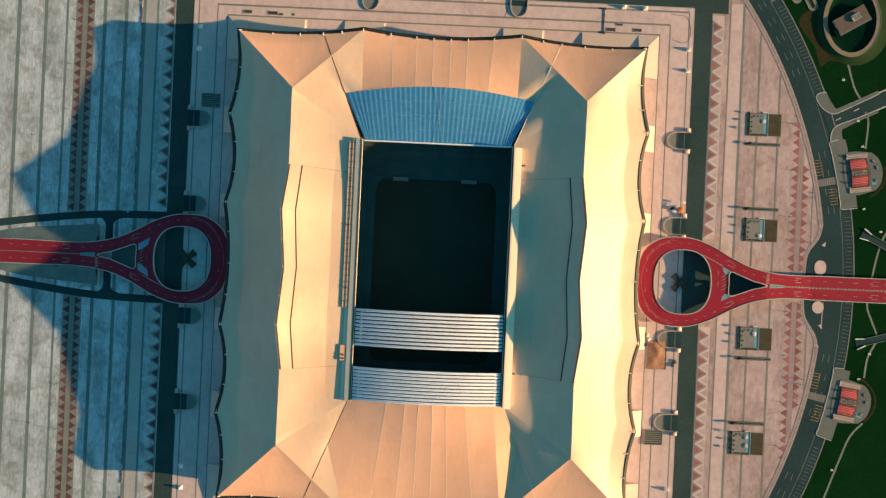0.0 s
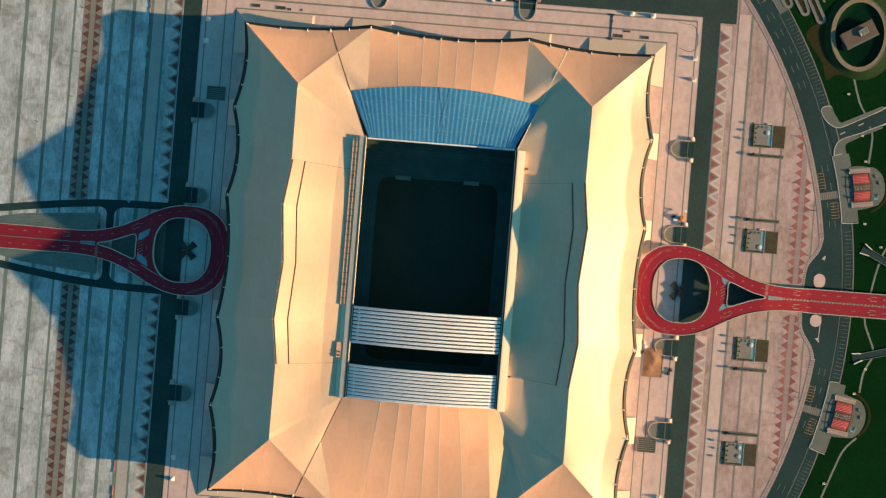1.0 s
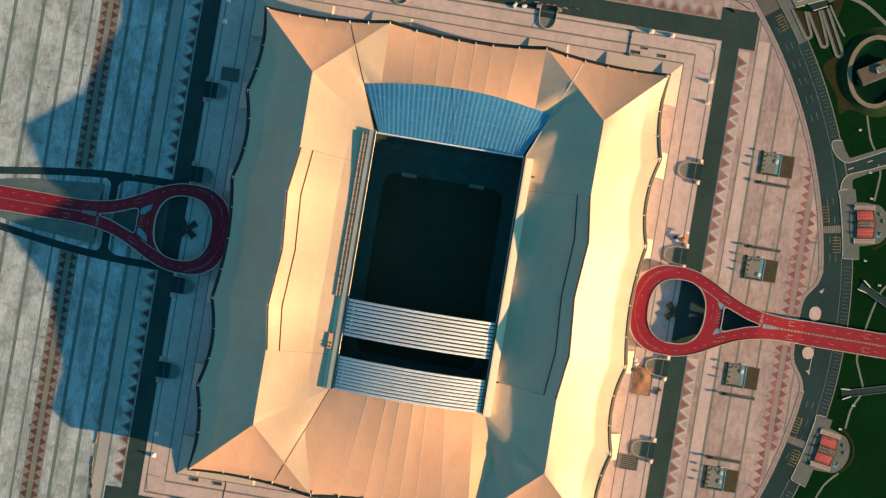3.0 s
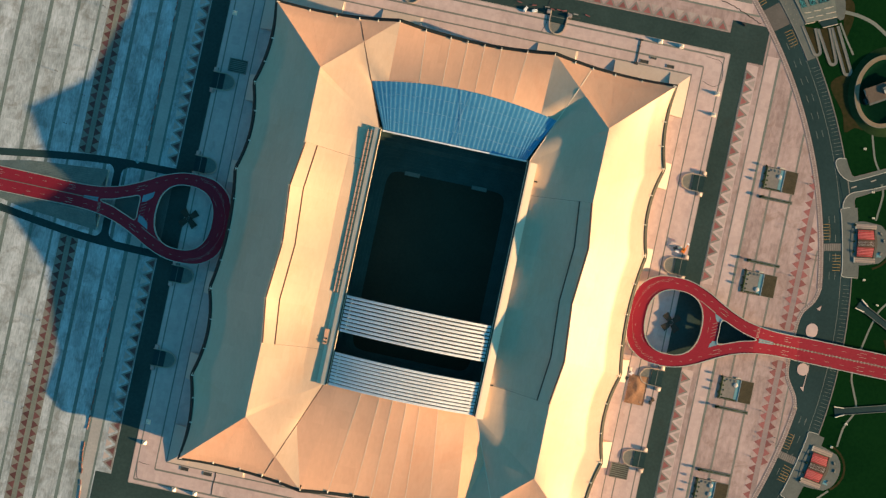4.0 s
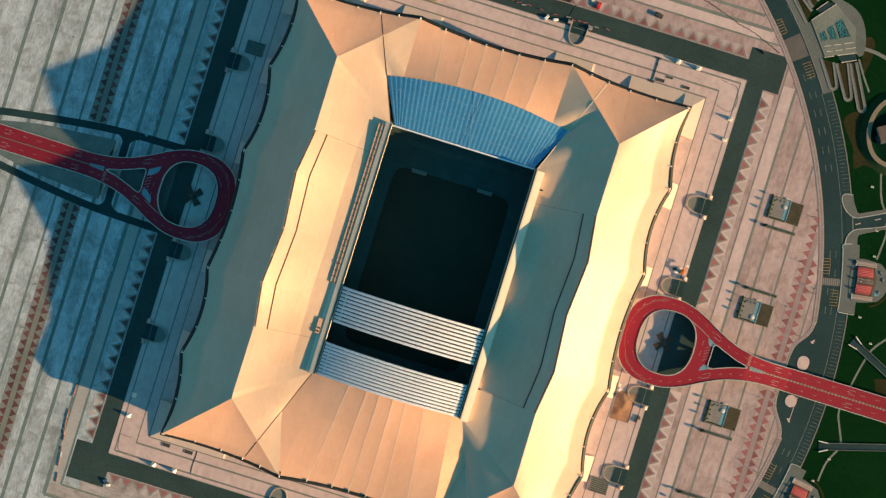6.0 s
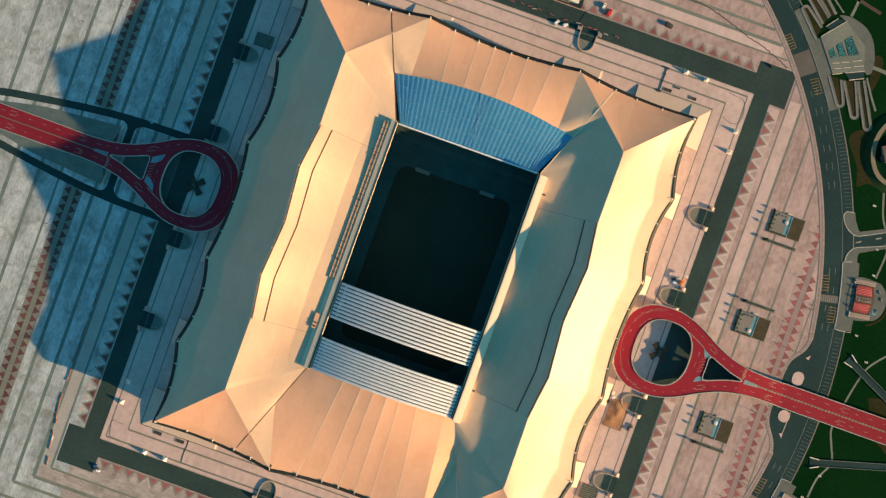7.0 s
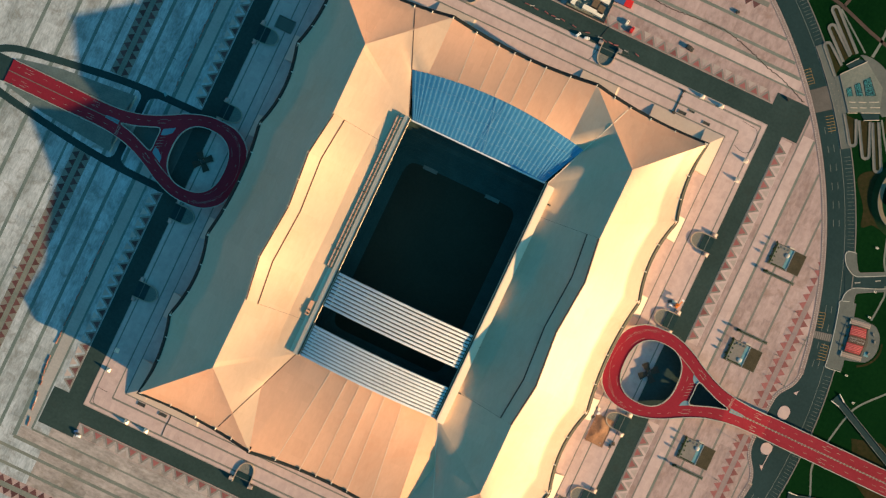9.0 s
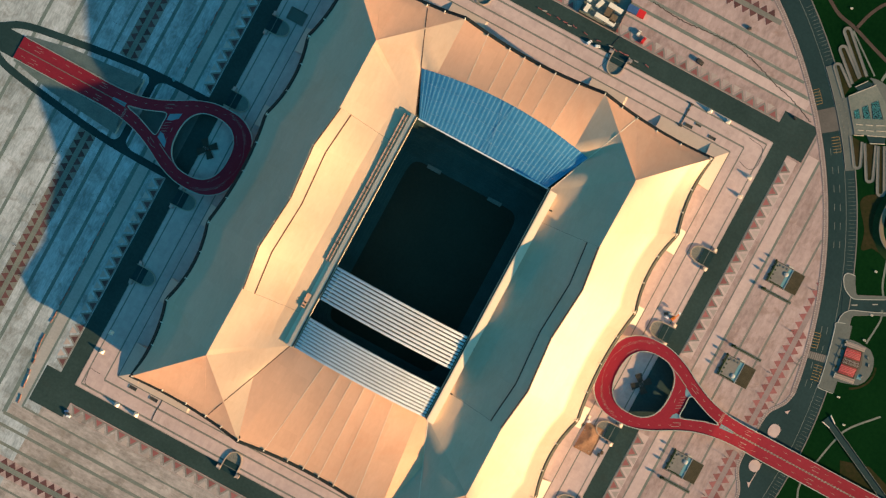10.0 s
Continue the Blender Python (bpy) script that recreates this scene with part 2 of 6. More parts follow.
def empty(name, x=0, y=0, z=0, rz=0):
    ob = new(name)
    ob.matrix_basis = pose(x, y, z, 0, 0, rz)
    return ob


def box(bm, x0, x1, y0, y1, z0, z1):
    v = [bm.verts.new(p) for p in ((x0, y0, z0), (x1, y0, z0), (x1, y1, z0), (x0, y1, z0),
                                   (x0, y0, z1), (x1, y0, z1), (x1, y1, z1), (x0, y1, z1))]
    for f in ((0, 3, 2, 1), (4, 5, 6, 7), (0, 1, 5, 4), (1, 2, 6, 5), (2, 3, 7, 6), (3, 0, 4, 7)):
        bm.faces.new([v[i] for i in f])
    return bm


def boxes(*items):
    bm = bmesh.new()
    for b in items:
        box(bm, *b)
    return bm


def prism(points, z0, z1, bm=None):
    """A slab over a plan outline."""
    bm = bm or bmesh.new()
    low = [bm.verts.new((x, y, z0)) for x, y in points]
    top = [bm.verts.new((x, y, z1)) for x, y in points]
    bm.faces.new(top)
    bm.faces.new(low[::-1])
    n = len(points)
    for i in range(n):
        j = (i + 1) % n
        bm.faces.new((low[i], low[j], top[j], top[i]))
    return bm


def cylinder(bm, x, y, z0, z1, r0, r1=None, n=10):
    r1 = r0 if r1 is None else r1
    turn = [2 * math.pi * i / n for i in range(n)]
    low = [bm.verts.new((x + r0 * math.cos(a), y + r0 * math.sin(a), z0)) for a in turn]
    top = [bm.verts.new((x + r1 * math.cos(a), y + r1 * math.sin(a), z1)) for a in turn]
    bm.faces.new(top)
    bm.faces.new(low[::-1])
    for i in range(n):
        j = (i + 1) % n
        bm.faces.new((low[i], low[j], top[j], top[i]))
    return bm


def smooth_line(points, step=3.0, closed=False):
    """A smooth curve through plan or space points."""
    p = [Vector(q) for q in points]
    n, out = len(p), []
    for i in range(n if closed else n - 1):
        a, b = p[i], p[(i + 1) % n]
        before = p[i - 1] if closed or i else a
        after = p[(i + 2) % n] if closed or i + 2 < n else b
        k = max(1, int((b - a).length / step))
        for j in range(k):
            t = j / k
            out.append(0.5 * (2 * a + (b - before) * t + (2 * before - 5 * a + 4 * b - after) * t * t
                              + (3 * a - before - 3 * b + after) * t ** 3))
    if not closed:
        out.append(p[-1])
    return out


def sweep(points, width, z0, z1, closed=False, bm=None):
    """A bar of rectangular section along a plan or space line; z0 and z1 are added to the line's own height."""
    bm = bm or bmesh.new()
    p = [Vector((*q, 0)) if len(q) == 2 else Vector(q) for q in points]
    n, rings = len(p), []
    for i, q in enumerate(p):
        a = p[i - 1] if closed or i else q
        b = p[(i + 1) % n] if closed or i + 1 < n else q
        d = (b - a).to_2d()
        d = d.normalized() if d.length else Vector((1, 0))
        s = Vector((-d.y, d.x, 0)) * width / 2
        rings.append([bm.verts.new(q + s * k + Vector((0, 0, h))) for k, h in ((1, z0), (-1, z0), (-1, z1), (1, z1))])
    for i in range(n if closed else n - 1):
        a, b = rings[i], rings[(i + 1) % n]
        for k in range(4):
            m = (k + 1) % 4
            bm.faces.new((a[k], b[k], b[m], a[m]))
    if not closed:
        bm.faces.new(rings[0])
        bm.faces.new(rings[-1][::-1])
    return bm


def sheet(rows, depth, bm=None):
    """A thick sheet over a grid of points, rows by columns."""
    bm = bm or bmesh.new()
    top = [[bm.verts.new(p) for p in r] for r in rows]
    low = [[bm.verts.new(Vector(p) - Vector((0, 0, depth))) for p in r] for r in rows]
    n, m = len(rows), len(rows[0])
    for i in range(n - 1):
        for j in range(m - 1):
            bm.faces.new((top[i][j], top[i + 1][j], top[i + 1][j + 1], top[i][j + 1]))
            bm.faces.new((low[i][j], low[i][j + 1], low[i + 1][j + 1], low[i + 1][j]))
    rim = [(i, 0) for i in range(n)] + [(n - 1, j) for j in range(1, m)]
    rim += [(i, m - 1) for i in range(n - 2, -1, -1)] + [(0, j) for j in range(m - 2, 0, -1)]
    edge = [(bm.verts.new(top[i][j].co), bm.verts.new(low[i][j].co)) for i, j in rim]
    for a, b in zip(edge, edge[1:] + edge[:1]):
        bm.faces.new((a[0], b[0], b[1], a[1]))
    return bm


def arc(cx, cy, r, a0, a1, n):
    return [(cx + r * math.cos(radians(a0 + (a1 - a0) * i / n)), cy + r * math.sin(radians(a0 + (a1 - a0) * i / n)))
            for i in range(n + 1)]


def annulus(cx, cy, r0, r1, a0, a1, z0, z1, n=120):
    inner, outer = arc(cx, cy, r0, a0, a1, n), arc(cx, cy, r1, a0, a1, n)
    rows = [[(*p, z1) for p in inner], [(*p, z1) for p in outer]]
    return sheet(rows, z1 - z0)


def filled(outer, holes, z):
    """A flat face over an outline with holes."""
    bm = bmesh.new()
    for loop in (outer, *holes):
        v = [bm.verts.new((q[0], q[1], z)) for q in loop]
        for i in range(len(v)):
            bm.edges.new((v[i - 1], v[i]))
    bmesh.ops.triangle_fill(bm, use_beauty=True, use_dissolve=False, edges=bm.edges[:])
    return bm

from mathutils.bvhtree import BVHTree


# ---- ground, roads and paving ----
CX = -79.0          # the plaza is a disc, ringed by the curved road
R_PLAZA, R_ROAD, R_OUT = 362.0, 365.3, 386.0
Z_PLAZA, Z_INNER = 0.10, 0.25
X_IN, X_EDGE = 182.0, 195.5
Y_TOP, Y_TOP_OUT, Y_LOW, Y_LOW_OUT = 200.5, 216.0, -196.0, -209.5


def structure(ob, label, category):
    return tagged(ob, label, category, kind="structure")


bm = bmesh.new()
bmesh.ops.create_grid(bm, x_segments=8, y_segments=8, size=4000)
structure(finish("ground", bm, SAND), "wide sandy desert ground reaching the horizon", "ground")
structure(finish("lawn", annulus(CX, 0, R_OUT + 0.7, 900, -85, 85, 0.0, 0.06), GRASS),
          "dark green mown park lawn beside the ring road", "lawn")
road = structure(finish("road", annulus(CX, 0, R_ROAD, R_OUT, 0, 360, 0.0, 0.03, 240), ASPHALT),
                 "dark asphalt curved ring road with parking bays", "road")
structure(finish("kerb", annulus(CX, 0, R_OUT, R_OUT + 0.8, -85, 85, 0.0, 0.16, 160), STONE_GREY),
          "pale concrete kerb along the curved road", "kerb")
plaza = structure(finish("pavement", prism(arc(CX, 0, R_PLAZA, 0, 360, 239)[:-1], 0.0, Z_PLAZA), STONE),
                  "pale stained stone plaza paving with dark bands", "pavement")
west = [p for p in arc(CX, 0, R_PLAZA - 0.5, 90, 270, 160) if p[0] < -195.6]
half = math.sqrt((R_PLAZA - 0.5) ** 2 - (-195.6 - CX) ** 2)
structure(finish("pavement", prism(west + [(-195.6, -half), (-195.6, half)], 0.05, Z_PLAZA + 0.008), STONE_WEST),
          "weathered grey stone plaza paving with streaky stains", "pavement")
structure(finish("pavement", prism([(-195.6, -219), (-195.6, -338), (-79, -358), (60, -330), (150, -275), (150, -219)], 0.05, Z_PLAZA + 0.008), STONE_SOUTH),
          "weathered grey stone plaza paving with streaky stains", "pavement")
inner = structure(finish("pavement", boxes((-X_IN, X_IN, Y_LOW, Y_TOP, 0.05, Z_INNER)), STONE_CLEAN),
                  "clean pinkish stone terrace paving round the stadium", "pavement")
ring = structure(finish("road", boxes(
    (-X_EDGE, -X_IN, Y_LOW_OUT, Y_TOP_OUT, 0.05, 0.13), (X_IN, X_EDGE, Y_LOW_OUT, Y_TOP_OUT, 0.05, 0.13),
    (-X_IN, X_IN, Y_TOP, Y_TOP_OUT, 0.05, 0.13), (-X_IN, X_IN, Y_LOW_OUT, Y_LOW, 0.05, 0.13)), ASPHALT_WARM),
    "straight dark asphalt service road round the stadium terrace", "road")
for sx in (-1, 1):
    for y0, y1 in ((Y_TOP_OUT, 225.5), (-221.5, Y_LOW_OUT)):
        x0, x1 = sorted((sx * 179, sx * 207))
        part("turning_bay", boxes((x0, x1, y0, y1, 0.05, 0.136)), ASPHALT_WARM, ring)
    for y0, y1 in ((197.5, Y_TOP_OUT), (Y_LOW_OUT, -193)):
        x0, x1 = sorted((sx * X_EDGE, sx * 207))
        part("turning_bay", boxes((x0, x1, y0, y1, 0.05, 0.136)), ASPHALT_WARM, ring)
for sx in (-1, 1):
    x0, x1 = sorted((sx * X_EDGE, sx * 204.0))
    # the west patch has its teal tone in shade put into the colour
    part("road_widening", boxes((x0, x1, -24.0, 26.0, 0.05, 0.134)), ASPHALT_WARM if sx > 0 else ROAD_SHADED, ring)
for y in (Y_TOP + 0.0, Y_LOW):
    part("edge_stone", boxes((-X_IN, X_IN, y - 0.35, y + 0.35, 0.05, 0.28)), STONE_PALE, inner)
for x in (-X_IN, X_IN):
    part("edge_stone", boxes((x - 0.35, x + 0.35, Y_LOW, Y_TOP, 0.05, 0.28)), STONE_PALE, inner)


def chord(x):
    """Half the plaza's width where a straight band crosses it."""
    return math.sqrt(max(0.0, (R_PLAZA - 1) ** 2 - (x - CX) ** 2))


def band_frame(x, y_top, y_low, width, z, parent, mat):
    """Four straight bands that meet at mitred corners."""
    for sx in (-1, 1):
        top, low = min(y_top, chord(sx * x)), max(y_low, -chord(sx * x))
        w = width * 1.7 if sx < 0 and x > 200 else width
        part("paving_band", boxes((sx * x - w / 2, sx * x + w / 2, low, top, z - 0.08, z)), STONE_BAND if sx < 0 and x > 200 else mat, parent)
    for y in (y_top, y_low):
        half = math.sqrt((R_PLAZA - 1) ** 2 - y * y)
        part("paving_band", boxes((max(-x, CX - half), min(x, CX + half), y - width * 0.75, y + width * 0.75, z - 0.08, z + 0.004)),
             STONE_DARK if x > 200 else mat, parent)


for x, yt, yl, w in ((157.6, 180.0, -176.0, 0.7), (165.0, 187.5, -183.0, 0.9), (178.6, 197.3, -193.0, 0.9)):
    band_frame(x, yt, yl, w, Z_INNER + 0.02, inner, STONE_GREY)
for x, yt, yl, w in ((208.6, 232.0, -228.5, 0.9), (218.6, 241.0, -238.5, 1.7), (231.5, 250.0, -247.0, 1.5),
                     (247.0, 263.0, -259.0, 1.5), (274.4, 292.0, -288.0, 1.0), (290.0, 307.0, -303.0, 1.4),
                     (309.5, 324.0, -320.0, 1.6), (330.0, 340.0, -336.0, 1.5)):
    band_frame(x, yt, yl, w, Z_PLAZA + 0.02, plaza, STONE_GREY if x != 218.6 else STONE_DARK)

# smoother pale walks between the first two bands
part("walk", boxes((209.2, 217.6, -190, 205, 0.05, Z_PLAZA + 0.012)), STONE_CLEAN, plaza)
part("walk", boxes((-216.6, 192.0, 232.6, 240.0, 0.05, Z_PLAZA + 0.012)), STONE_CLEAN, plaza)
part("walk", boxes((-216.6, 160.0, -237.6, -229.2, 0.05, Z_PLAZA + 0.012)), STONE_SOUTH, plaza)
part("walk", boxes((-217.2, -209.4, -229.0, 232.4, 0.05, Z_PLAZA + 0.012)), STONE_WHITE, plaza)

# serrated paving beside the service road: red teeth on the road's side, white teeth between them
tooth = bmesh.new()
prism([(0, -3.6), (6.4, 0), (0, 3.6)], -0.03, 0.03, tooth)
tooth_red = finish("paving_tooth", tooth, STONE_RED)
tooth_white = tooth_red.data.copy()
tooth_white.materials.clear()
tooth_white.materials.append(STONE_PALE)
tooth_red_data = tooth_red.data
tooth_grey = tooth_red_data.copy()
tooth_grey.materials.clear()
tooth_grey.materials.append(TOOTH_GREY)
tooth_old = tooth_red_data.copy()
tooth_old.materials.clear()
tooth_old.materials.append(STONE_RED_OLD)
bpy.data.objects.remove(tooth_red)


def serration(parent, x, y, rz, length, pitch, scale, z):
    """A row of teeth from a start point; the base line runs along the local y axis, the tips point along local x."""
    m = pose(x, y, z, 0, 0, rz)
    k = int(length / pitch)
    for i in range(k):
        p = m @ Vector((0, (i + 0.5) * pitch, 0))
        q = m @ Vector((0.5, (i + 0.5) * pitch, 0.012))
        share("paving_tooth", tooth_grey, parent, p.x, p.y, p.z, rz, 1.12 * scale, pitch / 7.3)
        share("paving_tooth", tooth_old if x < 0 and rz == 180 else tooth_red_data, parent, q.x, q.y, q.z, rz, 0.70 * scale, 0.62 * pitch / 7.3)
        if i:
            r = m @ Vector((7.6 * scale, i * pitch, 0.006))
            share("paving_tooth", tooth_white, parent, r.x, r.y, r.z, rz + 180, 0.78 * scale, 0.60 * pitch / 7.3)
    edge = boxes((-0.4, 0.5, 0, k * pitch, -0.03, 0.036))
    edge.transform(m)
    part("tooth_edge", edge, TOOTH_GREY, parent)


def strip(x0, x1, y0, y1, label):
    return structure(finish("pavement", boxes((x0, x1, y0, y1, 0.05, Z_PLAZA + 0.03)), (STONE_CLEAN if x0 > 0 else STONE_SOUTH if y1 < -200 else STONE) if x1 > 0 else STONE_WEST), label, "pavement")


ZT = Z_PLAZA + 0.04
LABEL = "grey paving strip with red and white serrated teeth"
for sx in (-1, 1):
    for y0, y1 in ((33.0, 196.0), (-192.0, -31.0)):
        x0, x1 = sorted((sx * 195.9, sx * 204.4))
        s = strip(x0, x1, y0, y1, LABEL)
        serration(s, sx * 196.3, y0 + 1.1 if sx > 0 else y1 - 1.1, 0 if sx > 0 else 180, y1 - y0 - 1.0, 9.3, 1.0, ZT)
for y0, y1, base, rz in ((216.4, 225.0, 216.9, 90), (-218.6, -210.0, -210.5, -90)):
    s = strip(-178, 178, y0, y1, LABEL)
    serration(s, 177 if rz > 0 else -177, base, rz, 354, 9.3, 1.0, ZT)


def double_serration(xc, spans, sign):
    for y0, y1 in spans:
        cut = (y0, y1) if xc < 0 else (max(y0, -88.0), min(y1, 88.0))
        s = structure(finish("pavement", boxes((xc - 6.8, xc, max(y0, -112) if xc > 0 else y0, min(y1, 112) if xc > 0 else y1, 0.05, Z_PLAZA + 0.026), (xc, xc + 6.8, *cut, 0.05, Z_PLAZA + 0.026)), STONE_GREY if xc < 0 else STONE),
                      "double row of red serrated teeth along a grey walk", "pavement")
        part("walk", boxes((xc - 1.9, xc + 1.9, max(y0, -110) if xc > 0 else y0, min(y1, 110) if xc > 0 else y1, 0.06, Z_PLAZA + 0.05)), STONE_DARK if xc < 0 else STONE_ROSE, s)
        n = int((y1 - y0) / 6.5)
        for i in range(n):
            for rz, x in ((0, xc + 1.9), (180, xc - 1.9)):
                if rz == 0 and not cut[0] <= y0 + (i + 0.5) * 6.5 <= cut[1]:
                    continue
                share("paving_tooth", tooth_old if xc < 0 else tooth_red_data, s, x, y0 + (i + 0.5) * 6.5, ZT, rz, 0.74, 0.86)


double_serration(-261.4, ((32.0, 227.0), (-238.0, -28.0)), -1)
double_serration(264.8, ((12.0, 129.0), (-127.0, -10.0)), 1)
s = structure(finish("pavement", boxes((-120, 140, 273.5, 287, 0.05, Z_PLAZA + 0.026)), STONE),
              "double row of red serrated teeth along a grey walk", "pavement")
part("walk", boxes((-120, 146, 278.4, 282.2, 0.06, Z_PLAZA + 0.05)), STONE_GREY, s)
for i in range(40):
    for rz, y in ((90, 282.2), (-90, 278.4)):
        share("paving_tooth", tooth_old, s, -116.7 + i * 6.5, y, ZT, rz, 0.74, 0.86)
s = structure(finish("pavement", boxes((-230, -70, -280.3, -266.9, 0.05, Z_PLAZA + 0.026)), STONE),
              "double row of dull red serrated teeth along a grey walk", "pavement")
part("walk", boxes((-230, -70, -275.5, -271.7, 0.06, Z_PLAZA + 0.05)), STONE_DARK, s)
for i in range(24):
    for rz, y in ((90, -271.7), (-90, -275.5)):
        share("paving_tooth", tooth_old, s, -226.5 + i * 6.5, y, ZT, rz, 0.74, 0.86)

# pink kerb paving between plaza and curved road, drawn in at the lay-by under the bridge
LAYBY = [(281.9, 47.0), (279.6, 37.5), (272.4, 26.5), (270.6, 13.0), (270.4, -7.0), (272.0, -20.6), (279.6, -33.0), (282.0, -41)]
structure(finish("pavement", annulus(CX, 0, R_PLAZA - 0.3, R_ROAD, 7.4, 353.4, 0.0, 0.2, 300), KERB_PINK),
          "pink paved kerb walk along the curved road", "pavement")
setts = []
for r in (362.5, 364.7):
    a = -42.0
    while a < 56.0:
        if not -7.2 < a < 8.0:
            x, y = CX + r * math.cos(radians(a)), r * math.sin(radians(a))
            setts.append((x - 0.36, x + 0.36, y - 0.36, y + 0.36, 0.15, 0.212))
        a += 0.26
for off in (-0.85, 0.85):
    for i, p in enumerate(smooth_line(LAYBY, 1.6)):
        setts.append((p.x + off - 0.36, p.x + off + 0.36, p.y - 0.36, p.y + 0.36, 0.15, 0.212))
kerb_setts = finish("kerb_setts", boxes(*setts), STONE_PALE)
tagged(kerb_setts, "small pale setts in rows along the kerb walk", "setts", kind="stuff")
structure(finish("pavement", sweep(smooth_line(LAYBY, 2), 2.4, 0.0, 0.2), KERB_PINK),
          "pink paved kerb walk round the lay-by", "pavement")
lay = [tuple(p) for p in smooth_line(LAYBY, 3)]
structure(finish("road", prism([(x + 1.2, y) for x, y in lay] + [(287.5, -40), (287.5, 46)], 0.05, 0.145), ASPHALT),
          "dark asphalt lay-by under the bridge", "road")
for (x0, y0, y1) in ((282.4, 11.0, 21.0), (282.0, -17.4, -8.8)):
    pts = arc(x0, y1 - 4, 4.2, 0, 180, 12) + arc(x0, y0 + 4, 4.2, 180, 360, 12)
    structure(finish("traffic_island", prism(pts, 0.1, 0.3), STONE_CLEAN), "pale rounded traffic island in the lay-by", "traffic island")
for sy, yc in ((1, 33.0), (-1, -27.0)):
    structure(finish("traffic_island", prism([(282.6, yc - sy * 0.9), (285.2, yc - sy * 1.7), (285.6, yc + sy * 2.0)], 0.1, 0.3), STONE_CLEAN),
              "small pale triangular traffic island", "traffic island")


structure(finish("kerb", sweep([(285.6, -9.0), (285.3, -18.0), (285.0, -25.4)], 0.55, 0.1, 0.26), STONE_PALE), "pale straight kerb beside the traffic islands", "kerb")


# road paint on the curved road: lane line, bays, zebra and yellow hatching
def polar(r, a):
    return CX + r * math.cos(radians(a)), r * math.sin(radians(a))


lane = bmesh.new()
sweep(arc(CX, 0, 378.5, 8, 62, 90), 0.28, 0.02, 0.05, bm=lane)
sweep(arc(CX, 0, 378.5, -40, 8, 90), 0.28, 0.02, 0.05, bm=lane)
part("lane_line", lane, PAINT_FADED, road)
dash = boxes((-0.14, 0.14, -2.6, 2.6, -0.01, 0.02))
dash_data = finish("lane_dash", dash, PAINT_FADED, road).data
for a0, a1 in ((9, 15.5), (25, 36), (-14, -7), (-30, -20)):
    a = a0
    while a < a1:
        for r in (370.0, 374.2):
            share("lane_dash", dash_data, road, *polar(r, a), 0.04, a)
        a += 2.1
bay_data = finish("bay_line", boxes((-2.6, 2.6, -0.09, 0.09, -0.01, 0.02)), PAINT_FADED, road).data
for a0, a1 in ((-34.0, -17.5), (-8.0, 8.0), (22.0, 32.6), (45.6, 52.0)):
    a = a0
    while a < a1:
        share("bay_line", bay_data, road, *polar(383.2, a), 0.04, a)
        a += 0.41
bar_data = finish("hatch_bar", boxes((-2.9, 2.9, -0.16, 0.16, -0.01, 0.02)), PAINT_YELLOW, road).data
for a, half in ((12.2, 0.9), (-12.2, 0.9), (39.05, 2.0)):
    for side, r in ((1, 367.4), (-1, 374.8)):
        for i in range(6):
            share("hatch_bar", bar_data, road, *polar(r, a + side * (half + i * 0.34)), 0.04, a + side * (half + 0.9))
        part("hatch_edge", sweep(arc(CX, 0, r + 2.9, a + side * half, a + side * (half + 1.7), 6), 0.22, 0.02, 0.05), PAINT_YELLOW, road)
for a, half in ((12.2, 0.42), (-12.2, 0.42), (39.05, 1.33)):
    part("zebra_crossing", annulus(CX, 0, R_ROAD, 379.0, a - half, a + half, 0.0, 0.06, 6), CROSSING, road)
    for i in range(9 if half < 1 else 0):
        part("zebra_bar", annulus(CX, 0, R_ROAD + 0.5 + 1.5 * i, R_ROAD + 1.2 + 1.5 * i, a - half * 0.9, a + half * 0.9, 0.03, 0.075, 6), TOOTH_GREY, road)

# kerbed lawns and the branch road into the park
BRANCH = [(283.5, 121.0), (300.0, 130.0), (318.0, 138.5), (350.0, 155.0), (420.0, 196.0)]
side = structure(finish("road", sweep(smooth_line(BRANCH, 4), 9.4, 0.0, 0.10), ASPHALT), "asphalt branch road into the park", "road")
for k in (-1, 1):
    line = [(x - k * 2.6, y + k * 4.9) for x, y in BRANCH[1:]]
    part("kerb", sweep(smooth_line(line, 4), 1.0, 0.0, 0.2), KERB, side)
for x, y in ((291, 124.5), (304, 132)):
    part("arrow_mark", prism([(x - 2, y - 1.2), (x + 1.6, y + 0.8), (x + 1.2, y + 1.6), (x - 2.4, y - 0.5)], 0.09, 0.125), PAINT, side)
apron = [(279.0, 128.5), (284.5, 130.6), (291.0, 131.5), (299.0, 135.4), (304.0, 126.4), (296.5, 122.0), (290.6, 116.8), (287.0, 109.6)]
part("junction_apron", prism(apron, 0.0, 0.104), ASPHALT, side)
